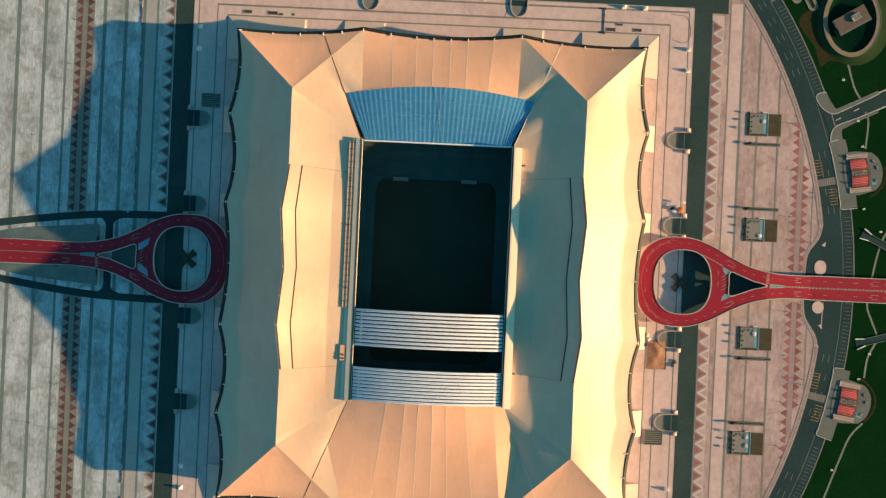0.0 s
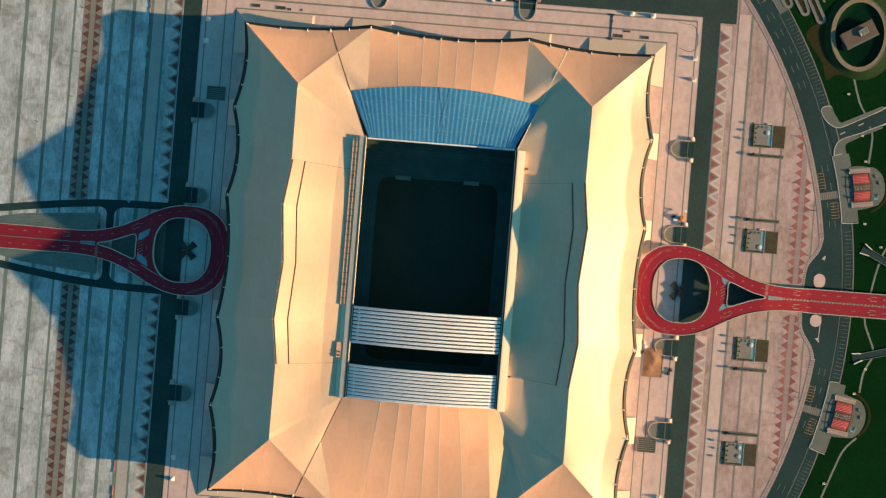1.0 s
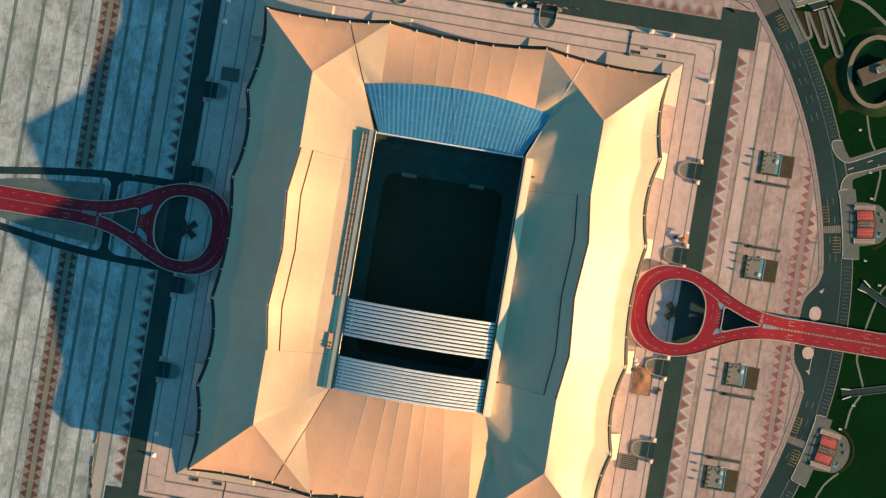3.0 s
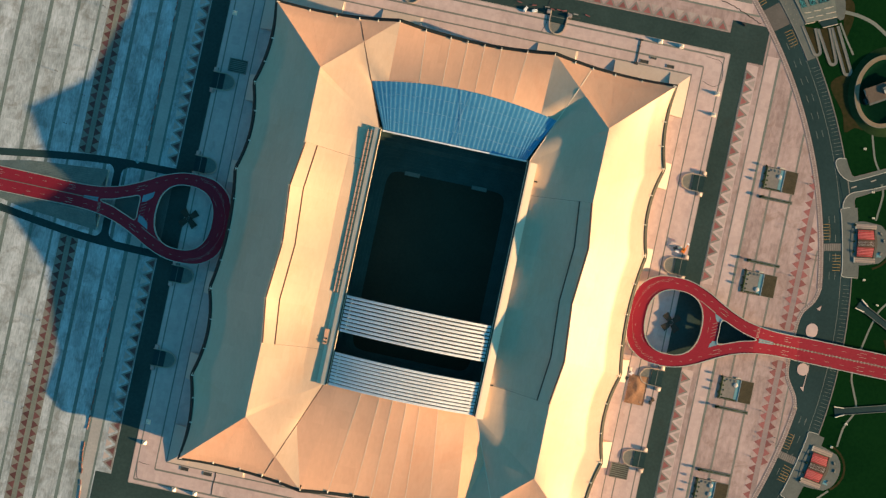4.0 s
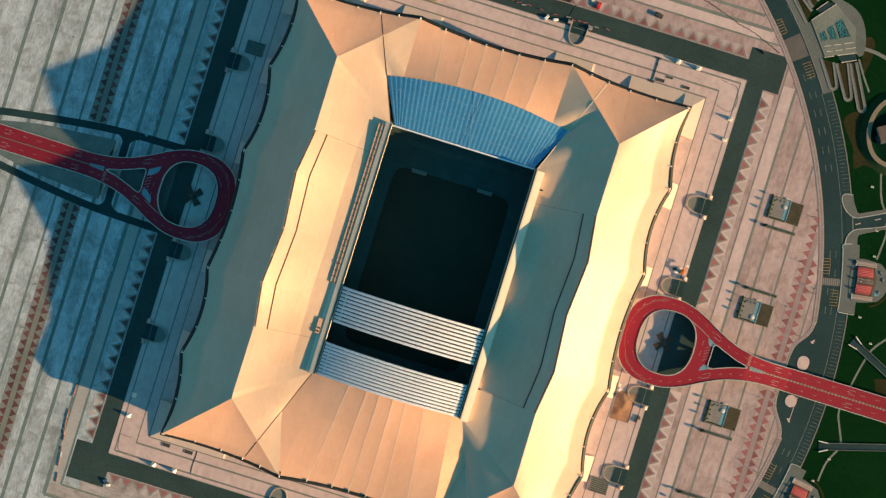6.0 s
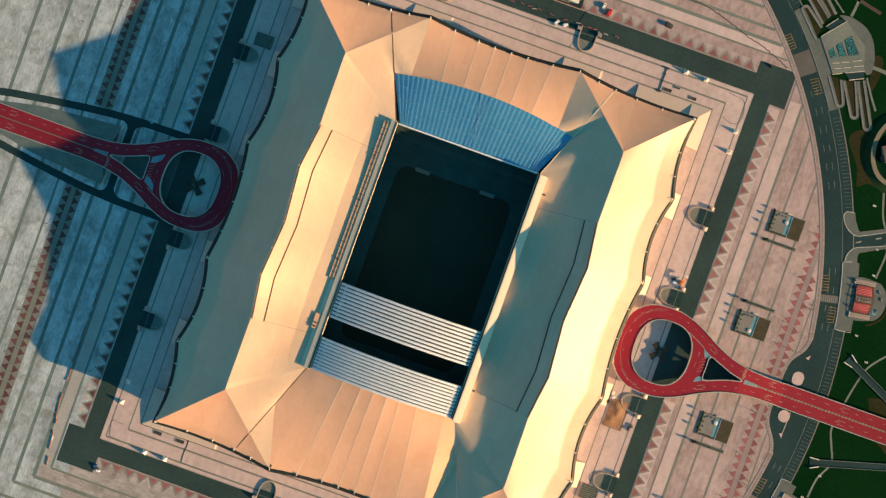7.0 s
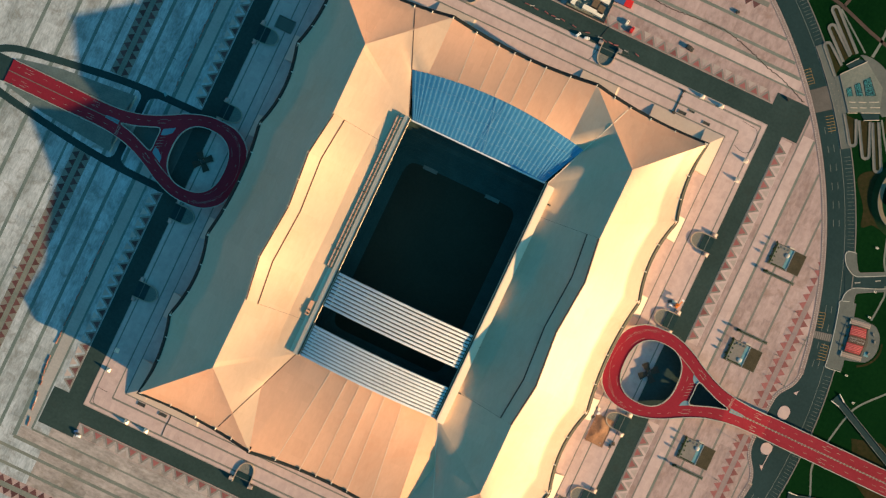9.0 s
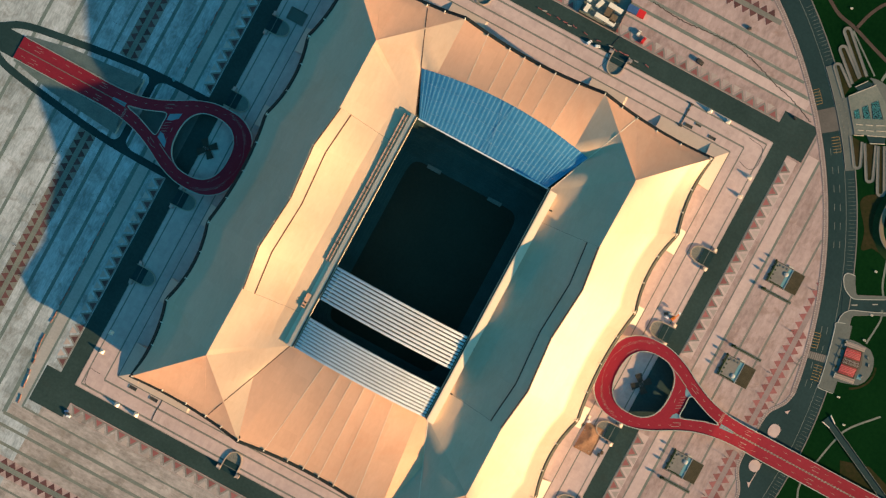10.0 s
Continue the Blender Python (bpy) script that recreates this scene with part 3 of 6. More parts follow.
for outer, inside in (([(319.2, 144.4), (305.0, 136.8), (292.9, 130.6), (287.6, 128.4), (282.6, 129.6), (277.5, 133.2), (273.9, 139.4), (275.4, 142.8), (281.1, 143.7)],
                       [(284.4, 137.3), (287.2, 132.9), (289.2, 131.9), (300.8, 137.7), (318.6, 146.6)]),
                      ([(318.8, 133.0), (305.4, 126.6), (296.2, 122.8), (290.6, 120.4), (287.2, 117.0), (285.6, 112.4), (285.9, 107.6)],
                       [(295.0, 107.6), (292.9, 115.2), (293.6, 117.6), (305.8, 124.4), (319.6, 131.0)])):
    line = [tuple(p) for p in smooth_line(outer, 1.5)]
    corner = structure(finish("pavement", prism(line + inside, 0.0, 0.215), STONE_SLATE), "grey paved corner at the branch road", "pavement")
    part("kerb", sweep(line, 0.5, 0.0, 0.27), KERB, corner)
    part("kerb", sweep(inside, 0.4, 0.0, 0.25), STONE_GREY, corner)
structure(finish("lawn", prism([tuple(p) for p in smooth_line([(258.5, 193.5), (266, 203), (277, 203), (284, 186), (293.5, 176), (290, 167), (282, 167), (275.6, 162.5), (271, 176)], 2, True)], 0.03, 0.1), GRASS_DRY),
          "worn brown patch of lawn", "lawn")


def garden_path(points, width=1.4, label="narrow grey winding garden path", mat=None):
    structure(finish("path", sweep(smooth_line(points, 3), width, 0.0, 0.12), mat or STONE_DARK), label, "path")


garden_path([(294.2, 170.6), (301.0, 148.7), (306.5, 139.7)])
garden_path([(310.0, 131.0), (312.6, 124.0), (311.4, 104.0)])
garden_path([(346.0, 62.0), (329.7, 43.5), (324.8, 31.3), (320.9, 12.7), (317.7, -9.1), (321.8, -21.6), (326.0, -34.0), (320.0, -48.1), (318.1, -63.1)])
garden_path([(318.7, -96.0), (309.8, -106.0), (303.0, -122.9), (290.0, -160.0), (276, -200)])
garden_path([(168.5, 312.7), (180.3, 306.0), (195.1, 302.7), (223.4, 293.4), (250, 287)], 2.6, "dusky red curved garden path", PATH_RED)
garden_path([(196.0, 303.0), (200.5, 318.0), (208.0, 330.0), (222.0, 336.0)], 2.4, "dusky red curved garden path", PATH_RED)
garden_path([(195.0, 300.4), (224.3, 278.6)], 1.2)
garden_path([(230.4, 278.0), (231.6, 290.2), (231.4, 303.5), (229.0, 318.0)], 2.0)

for a0, a1, cx, cy in ((-62, 20, 306, 85.5), (-50, 62, 306, -80.5)):
    structure(finish("lawn", sweep([(cx + 21 * math.cos(radians(a0 + (a1 - a0) * i / 14)), cy + 18.5 * math.sin(radians(a0 + (a1 - a0) * i / 14))) for i in range(15)],
                                   1.6, 0.03, 0.1), GRASS_DRY), "worn brown lawn edge round the pavilion", "lawn")
structure(finish("lawn", prism([(335, 20), (350, -8), (372, -20), (395, -6), (380, 18), (356, 26)], 0.03, 0.09), GRASS_DRY), "worn brown patch of lawn", "lawn")

# ---- round garden with its low building ----
def oval(out, z, n=72):
    """A ring line of the bank, a given way outside the crest."""
    drift = max(0.0, out - 1.7)
    return [(296.4 + 0.4 * drift + (19.2 + out) * math.cos(2 * math.pi * i / n), 196.8 + 0.1 * drift + (25.0 + out) * math.sin(2 * math.pi * i / n), z) for i in range(n + 1)]


garden = structure(finish("round_garden", sheet([oval(8.2, 0.1), oval(6.0, 0.4), oval(3.6, 1.0), oval(1.5, 1.6)], 0.1), GRASS_BANK, smooth=True),
                   "round grass bank with a tan path on its crest", "garden")
part("ring_path", sheet([oval(1.55, 1.65), oval(-1.4, 1.65)], 0.3), PATH_TAN, garden, "tan ring path")
part("path_edge", sweep([(x, y) for x, y, z in oval(1.7, 0)], 0.35, 1.5, 1.8), STONE_DARK, garden)
part("bowl", sheet([oval(-1.4, 1.6), oval(-2.6, 0.9), oval(-4.5, 0.3), oval(-7.5, 0.2), oval(-18.5, 0.2)], 0.1), GRASS_SHADED, garden, "sunken lawn darkened to look shaded", smooth=True)
house = empty("garden_building", 295.2, 196.8, 0.15, 31)
part("roof", boxes((-12.6, 12.6, -5.6, 5.6, 2.9, 3.3)), ROOF_BROWN, house, "flat brown roof")
part("roof_edge", boxes((-12.8, 12.8, -6.9, -5.6, 2.5, 3.1)), STONE_SLATE, house)
part("wall", boxes((-11.6, 11.6, -5.2, 5.2, 0, 2.9)), CONCRETE, house)
part("roof_hatch", boxes((-0.6, 5.8, -2.2, 2.2, 3.3, 4.3)), STONE_GREY, house, "square grey roof hatch")
part("hatch_rim", boxes((5.5, 5.8, -2.2, 2.2, 4.3, 4.5), (0.4, 5.5, 1.9, 2.2, 4.3, 4.5), (0.4, 5.5, -2.2, -1.9, 4.3, 4.5), (-0.6, 0.4, -2.2, 0.4, 4.3, 4.5)), KERB, house)
part("hatch_opening", boxes((1.0, 5.0, -1.5, 1.5, 4.3, 4.36)), STONE_DARK, house)
part("porch", boxes((-14.4, -12.6, -5.6, -1, 0, 2.0)), GLASS_DARK, house)
tagged(house, "low garden building with a flat brown roof", "building")



# ---- stadium ----
stadium = tagged(empty("stadium"), "tent-shaped stadium with cream fabric roof, black eave and open sliding roof", "stadium")
RX, RY = 100.0, 121.3          # ridge: half width, half length
BX, BY = 57.6, 88.8            # inner edge of the fabric along the sliding roof's beams
Z_EAVE, Z_RIM = 23.0, 31.5


def tween(x, table):
    for (a, va), (b, vb) in zip(table, table[1:]):
        if x <= b:
            return va + (vb - va) * max(0.0, (x - a)) / (b - a)
    return table[-1][1]


def eave_side(y):
    """x and z of the eave on a long side: pointed out at the masts, sagging in between."""
    a = abs(y)
    knots = ((0.0, 146.5), (42.8, 146.5), (104.5, 146.4), (162.5, 142.0))
    spans = ((-42.8, 42.8, 3.4), (42.8, 104.5, 4.4), (104.5, 162.5, 3.0))
    for y0, y1, sag in spans:
        if a <= y1:
            t = (a - y0) / (y1 - y0)
            return tween(a, knots) - sag * 4 * t * (1 - t), (20.8 + 1.6 * (max(0.0, a - 104.5) / 58.0) ** 2) - 0.5 * sag * 4 * t * (1 - t)
    return 142.0, 22.4


def eave_end(x):
    """y and z of the eave on a short end."""
    a = abs(x)
    if a <= 55:
        t = (a + 55) / 110
        return 167.0 - 3.8 * 4 * t * (1 - t), Z_EAVE - 1.5 * 4 * t * (1 - t)
    t = (a - 55) / 87
    return 167.0 + (162.5 - 167.0) * t - 2.6 * 4 * t * (1 - t), Z_EAVE - 0.6 * t - 1.0 * 4 * t * (1 - t)


def ridge(y):
    a = abs(y)
    z = tween(a, ((0, 40.4), (38, 45.4), (67, 38.4), (100, 36.0), (116, 34.9), (RY, 33.4)))
    x = tween(a, ((0, 99.2), (38, 101.2), (69, 98.8), (RY, RX)))
    return Vector((x, y, z))


def rim_x(y):
    """The fabric's inner edge; it draws in to the blue end sheets."""
    return tween(y, ((-BY, 53.0), (-74.0, BX), (70.0, BX), (BY, 52.0)))


def along(y):
    """Where the fabric that leaves the ridge at y meets the beam."""
    return math.copysign(tween(abs(y), ((0, 0), (69, 66), (RY, BY))), y)


def end_z(sx, sy):
    """Height of the fabric's foot at the ends of each beam."""
    if sx < 0:
        return 30.1 if sy > 0 else 31.0
    return 29.3


def rim_z(y, sx):
    """The fabric's inner edge dips towards both ends of the beams."""
    return tween(abs(y), ((0.0, Z_RIM), (60.0, Z_RIM - 0.3), (BY, end_z(sx, y))))


def drape(a, b, n, power):
    """A hanging line of fabric from a down to b, steeper near a."""
    a, b, out = Vector(a), Vector(b), []
    for i in range(n + 1):
        u = i / n
        p = a.lerp(b, u)
        p.z = b.z + (a.z - b.z) * (1 - u) ** power
        out.append(p)
    return out


def taut(a, b, n, power, share_flat=0.7):
    """A stretched slope: nearly straight from a for most of its way, then easing out to b."""
    a, b, out = Vector(a), Vector(b), []
    for i in range(n + 1):
        u = i / n
        p = a.lerp(b, u)
        straight = 1 - u * 0.87 / 0.72 if u < 0.72 else 0.13 * (1 - u) / 0.28
        p.z = b.z + (a.z - b.z) * (share_flat * straight + (1 - share_flat) * (1 - u) ** power)
        out.append(p)
    return out


def flip(rows, sx, sy):
    return [[Vector((p[0] * sx, p[1] * sy, p[2])) for p in r] for r in rows]


K_OUT = {1: 0.82, -1: 0.87}
FALL = {1: 2.0, -1: 1.25}                                                     # how late the eastern valleys drop
SAG = {(-1, 1): 3.0, (-1, -1): 3.0, (1, 1): 2.2, (1, -1): 3.0}               # how soon the fold straightens
SAG_TOP = {(-1, 1): 1.0, (-1, -1): 1.0, (1, 1): 1.5, (1, -1): 1.0}


def strip_tip(sx, sy):
    """Where the outermost end strip meets the folded fabric."""
    if sy > 0:
        return Vector((65.4, 121.0, 26.6 if sx < 0 else 24.0))
    return Vector((66.0, 121.0, 27.6 if sx < 0 else 22.6))


def gutter(u, sx, sy):
    """A point of the valley from the end of the beam out to the end eave, in the first quadrant."""
    foot = Vector((52.0 if sy > 0 else 53.0, BY, end_z(sx, sy)))
    y, z = eave_end(83.0)
    return foot.lerp(Vector((83.0, y, z)), u)


def inner_edge(k, sy):
    """The end roof's inner edge at -1..1 across."""
    if sy > 0:
        g = strip_tip(k, 1)
        return Vector((g.x * k, g.y + 6.5 * (1 - k * k), g.z + (29.2 - g.z) * (1 - k * k)))
    return Vector((53.0 * k, BY, end_z(k, -1) + (35.7 - end_z(k, -1)) * (1 - abs(k) ** 1.5)))


ROOF_V, ROOF_F = [], []


def skin_normals(rows, reach):
    """Upward normals of a grid, evened out along its first direction."""
    n, m = len(rows), len(rows[0])
    raw = []
    for i in range(n):
        line = []
        for j in range(m):
            du = rows[min(n - 1, i + 1)][j] - rows[max(0, i - 1)][j]
            dv = rows[i][min(m - 1, j + 1)] - rows[i][max(0, j - 1)]
            c = du.cross(dv).normalized()
            line.append(c if c.z > 0 else -c)
        raw.append(line)
    out = []
    for i in range(n):
        near = range(max(0, i - reach), min(n, i + reach + 1))
        out.append([sum((raw[k][j] * (reach + 1 - abs(k - i)) for k in near), Vector()).normalized() for j in range(m)])
    return out


def roof_sheet(rows, sx, sy, smooth=True, normals=None, mat=FABRIC):
    """One piece of the roof, kept also for laying seams on it."""
    rows = flip(rows, sx, sy)
    base, m = len(ROOF_V), len(rows[0])
    for r in rows:
        ROOF_V.extend(r)
    for i in range(len(rows) - 1):
        for j in range(m - 1):
            k = base + i * m + j
            ROOF_F.append((k, k + 1, k + m + 1, k + m))
    ob = part("roof_panel", sheet(rows, 0.3), mat, stadium, smooth=smooth)
    if normals:
        up = [Vector((q.x * sx, q.y * sy, q.z)) for line in normals for q in line]
        rest = len(ob.data.vertices) - 2 * len(up)
        ob.data.normals_split_custom_set_from_vertices(up + [-q for q in up] + [Vector((0, 0, 1))] * rest)
    return ob


def crease_drop(u):
    """The fold from the ridge's end to the corner: nearly straight, then a soft lip. Share of the height left at u."""
    return 1 - u * 0.60 / 0.82 if u < 0.82 else 0.40 * (1 - u) / 0.18


def outer_drape(a, b, corner=0.0):
    """The outer slope: steep under the ridge, then a flatter skirt to the eave."""
    a, b, out = Vector(a), Vector(b), []
    for i in range(31):
        u = i / 30
        p = a.lerp(b, u)
        g = 1 - u * 0.87 / 0.71 if u <= 0.71 else 0.13 * (1 - u) / 0.29
        g = 0.88 * g + 0.12 * (1 - u) ** 1.5
        p.z = b.z + (a.z - b.z) * (g + (crease_drop(u) - g) * corner)
        out.append(p)
    return out


KNOT_R = ((0, 0), (42.8, 38.0), (104.5, 80.0), (162.5, RY))
BAYS = ((-162.5, -104.5), (-104.5, -42.8), (-42.8, 42.8), (42.8, 104.5), (104.5, 162.5))
FINE = 12
for sx in (-1, 1):
    # outer slopes, bay by bay, shaded as one stretched skin
    side, spans = [], []
    for y0, y1 in BAYS:
        start = len(side) - 1 if side else 0
        for i in range(1 if side else 0, FINE + 1):
            y = y0 + (y1 - y0) * i / FINE
            yr = math.copysign(tween(abs(y), KNOT_R), y)
            x, z = eave_side(y)
            side.append(outer_drape(ridge(yr), (x, y, z), tween(abs(y), ((104.5, 0.0), (162.5, 1.0))) ** 7))
        spans.append((start, len(side)))
    flat = skin_normals(side, 7)
    for k0, k1 in spans:
        roof_sheet(side[k0:k1], sx, 1, normals=flat[k0:k1], mat=FABRIC_SIDE)
    # inner slopes down to the beams, split at the joints
    for y0, y1 in ((-RY, -69.0), (-69.0, 0.0), (0.0, 69.0), (69.0, RY)):
        rows = []
        for i in range(FINE + 1):
            y = y0 + (y1 - y0) * i / FINE
            yb = along(y)
            rows.append(taut(ridge(y), (rim_x(yb), yb, rim_z(yb, sx)), 25, tween(abs(y), ((69, 2.25), (RY, 2.6 if sx < 0 else 2.5))), tween(abs(y), ((80, 0.7), (RY, 0.25 if sx < 0 else 0.0)))))
        roof_sheet(rows, sx, 1, False, mat=FABRIC_SIDE)
    for sy in (-1, 1):
        top = Vector((RX, RY, ridge(RY).z))
        # corner sail between the fold at the corner and the crease that runs to the end eave's inner mast
        node = Vector((55.0, *eave_end(55.0)))
        rows = []
        for i in range(FINE + 1):
            x = 142.0 + (55.0 - 142.0) * i / FINE
            y, z = eave_end(x)
            line = drape(top, (x, y, z), 15, 1.18)
            for j, p in enumerate(line):
                full = z + (top.z - z) * crease_drop(j / 15)
                p.z = full + (p.z - full) * i / FINE
            rows.append(line)
        for a, b in ((0, 6), (6, FINE)):
            roof_sheet(rows[a:b + 1], sx, sy)
        # fabric that folds down from the crease to the foot of the beam and the first end strip
        foot, tip = gutter(0.0, sx, sy), strip_tip(sx, sy)
        edge = inner_edge(K_OUT[sy] * sx, sy)
        edge.x *= sx
        first = drape(edge, node, 10, 1.12)
        def valley(u):
            """The gutter between foot and tip: it holds its height at first, then falls away."""
            p = foot.lerp(tip, u)
            if sx > 0:
                p.z = foot.z + (tip.z - foot.z) * u ** FALL[sy]
            return p
        low = [valley(i / 8) for i in range(8)] + [tip, tip.lerp(edge, 0.5)] + first
        if sy < 0:
            low = [valley(i / 10) for i in range(10)] + [tip.lerp(node, i / 10) for i in range(11)]
            rows = [[p, p.lerp(q, 0.5), q] for p, q in zip(low[:-1], drape(edge, node, 20, 1.12))]
            roof_sheet(rows, sx, sy)
        n = len(low) - 1
        crease = drape(top, node, n, 1.18)
        rows = [drape(c, q, 12, 1.0 + (2.0 if sx < 0 else 1.5) * max(0.0, min(1.0, (1 - SAG[sx, sy] * i / n) * SAG_TOP[sx, sy]))) for i, (c, q) in enumerate(zip(crease[:-1], low))]
        rows.append(drape(node + Vector((0.05, 0, 0.02)), node, 12, 1.0))
        roof_sheet(rows, sx, sy, mat=FABRIC_SIDE)

# end roofs: flat strips of fabric laid side by side over a shallow arch
STRIP_EAVE = (-55.0, -36.0, -18.0, -6.0, 6.0, 18.0, 36.0, 55.0)


for sy in (-1, 1):
    ks = (-K_OUT[sy], -0.5, -0.26, -0.09, 0.09, 0.26, 0.5, K_OUT[sy])
    lines = []
    for x, k in zip(STRIP_EAVE, ks):
        y, z = eave_end(x)
        lines.append(drape(inner_edge(k, sy), (x, y, z), 10, 1.12))
    for i in range(len(lines) - 1):
        a, b = lines[i], lines[i + 1]
        rows = [[p, p.lerp(q, 0.5) + Vector((0, 0, -0.10)), q] for p, q in zip(a, b)]
        roof_sheet(rows, 1, sy)
        if i:
            part("seam", sweep([(p.x, p.y * sy, p.z) for p in a], 0.3, -0.1, 0.04), FABRIC_WHITE, stadium)

roof_tree = BVHTree.FromPolygons([tuple(v) for v in ROOF_V], ROOF_F)


def laid(a, b, lift=0.0, n=24):
    """A line in plan from a to b, laid on the roof."""
    out = []
    for i in range(n + 1):
        x, y = a[0] + (b[0] - a[0]) * i / n, a[1] + (b[1] - a[1]) * i / n
        hit = roof_tree.ray_cast(Vector((x, y, 90)), Vector((0, 0, -1)))[0]
        if hit:
            out.append((x, y, hit.z + lift))
    return out


for sy in (-1, 1):
    for sx in (-1, 1):
        run = laid((sx * 83.0, sy * 163.3), (sx * (52.5 if sy > 0 else 53.4), sy * 89.5))
        # west gutters dark, east ones pale: sun and shade are put into their colour
        part("roof_gutter", sweep(run, 0.55, -0.5, 0.1), SHADE_BROWN if sx < 0 else FABRIC_WHITE, stadium)
for sx in (-1, 1):
    for y in (-69.0, 69.0):
        r = ridge(y)
        part("seam", sweep(laid((sx * (r.x - 0.5), y), (sx * BX, along(y))), 0.22, -0.1, 0.05), SEAM, stadium)
    for y, yr in ((-104.5, -80.0), (-42.8, -38.0), (0.0, 0.0), (42.8, 38.0), (104.5, 80.0), (-70.0, -60.0), (70.0, 60.0)):
        r = ridge(yr)
        part("seam", sweep(laid((sx * (r.x + 0.5), yr), (sx * (eave_side(y)[0] - 0.4), y)), 0.2, -0.1, 0.02), FABRIC_SIDE, stadium)
    for sy in (-1, 1):
        for x in (117.0, 99.0, 83.0):
            part("seam", sweep(laid((sx * 100.5, sy * 121.8), (sx * x, sy * (eave_end(x)[0] - 0.4))), 0.2, -0.1, 0.02), FABRIC, stadium)

# raised cover along the top of each ridge
for sx in (-1, 1):
    for y0, y1 in ((-69, -38), (-38, 0), (0, 38), (38, 69)):
        rows = []
        for i in range(9):
            y = y0 + (y1 - y0) * i / 8
            r = ridge(y)
            full = taut(r, (BX, along(y), rim_z(along(y), sx)), 40, 2.25)
            rows.append([p + Vector((0, 0, 0.75)) for p in full[0:9:2]])
        part("ridge_cover", sheet(flip(rows, sx, 1), 0.8), FABRIC_SIDE, stadium, smooth=True)
        # dark bars on the cover paint in the shade line at its drop
        for col, dx in ((0, -0.9), (4, -0.35)):
            line = [(sx * (r[col].x + dx), r[col].y, r[col].z) for r in rows]
            part("cover_edge", sweep(line, 0.6, -0.9, 0.1), SHADE_BROWN, stadium)
    for y in (-69, -38, -19, 0, 19, 38, 69):
        r = ridge(y)
        part("cover_clip", boxes((r.x * sx - 0.5, r.x * sx + 0.9, y - 0.25, y + 0.25, r.z + 0.5, r.z + 1.1)), FABRIC_WHITE, stadium)

# eave: black band all the way round, and the outer wall below it
loop = []
for i in range(81):
    y = -162.5 + 325.0 * i / 80
    x, z = eave_side(y)
    loop.append((x, y, z, 1, 0))
for i in range(1, 72):
    x = 142.0 - 284.0 * i / 72
    y, z = eave_end(x)
    loop.append((x, y, z, 0, 1))
for i in range(81):
    y = 162.5 - 325.0 * i / 80
    x, z = eave_side(y)
    loop.append((-x, y, z, -1, 0))
for i in range(1, 72):
    x = -142.0 + 284.0 * i / 72
    y, z = eave_end(x)
    loop.append((x, -y, z, 0, -1))


def ring_wall(name, mat, profile):
    """A closed skin round the eave line; profile: pairs of outward shift and height over the eave (None: the ground)."""
    bm = bmesh.new()
    rings = []
    for x, y, z, nx, ny in loop:
        if abs(abs(x) - 142.0) < 0.01 and abs(abs(y) - 162.5) < 0.01:
            nx, ny = math.copysign(1, x), math.copysign(1, y)
        rings.append([bm.verts.new((x + nx * o, y + ny * o, z + h if h is not None else Z_INNER)) for o, h in profile])
    for a, b in zip(rings, rings[1:] + rings[:1]):
        for k in range(len(profile) - 1):
            bm.faces.new((a[k], b[k], b[k + 1], a[k + 1]))
    return part(name, bm, mat, stadium)


ring_wall("eave_band", BLACK_BAND, ((-1.3, 0.4), (-0.6, 0.45), (1.5, -0.9), (1.5, -2.0), (-1.3, -2.0), (-1.3, 0.4)))
ring_wall("outer_wall", FABRIC_WHITE, ((0.6, -1.9), (-2.0, -11.0), (-1.0, None)))
clip = boxes((-0.9, 0.9, -0.28, 0.28, 0.2, 0.75))
clip_data = part("eave_clip", clip, WHITE, stadium).data
for sx in (-1, 1):
    for y in (-162, -137, -120, -104.5, -85, -64, -42.8, -22, 0, 22, 42.8, 64, 85, 104.5, 120, 137, 162):
        x, z = eave_side(y)
        share("eave_clip", clip_data, stadium, sx * (x - 1.2), y, z + 0.3)
    for x in (-118, -99, -83, -70, -55, -36, -18, -6, 6, 18, 36, 55, 70, 83, 99, 118):
        y, z = eave_end(x)
        share("eave_clip", clip_data, stadium, x, sx * (y - 1.2), z + 0.3, 90)
for ob in list(stadium.children):
    if ob.name == "eave_clip":
        ob.matrix_basis = pose(142.0 - 1, 161.0, Z_EAVE + 0.2, 0, 0, 45)


# flared fabric flaps that run from the eave out to the terrace
def flap(x0, x1, foot, high, sx, sy, along_x, top=7.0):
    """A wedge: foot on the terrace, top under the eave."""
    bm = bmesh.new()
    pts = [(x0, foot, 0.6), (x1, foot, 0.6), (x1, high, top), (x0, high, top),
           (x0, high, Z_INNER), (x1, high, Z_INNER), (x0, foot, Z_INNER), (x1, foot, Z_INNER)]
    if along_x:
        for i in ((5, 7) if sx > 0 else (4, 6)):
            x, y, z = pts[i]
            pts[i] = (x + sx * 1.5, y, z)
    else:
        pts = [(y, x, z) for x, y, z in pts]
    v = [bm.verts.new((x * sx, y * sy, z)) for x, y, z in pts]
    for f in ((0, 1, 2, 3), (1, 7, 5, 2), (0, 3, 4, 6), (3, 2, 5, 4), (6, 4, 5, 7), (0, 6, 7, 1)):
        bm.faces.new([v[i] for i in f])
    part("wall_flap", bm, FLAP, stadium, "flared cream fabric wall flap")


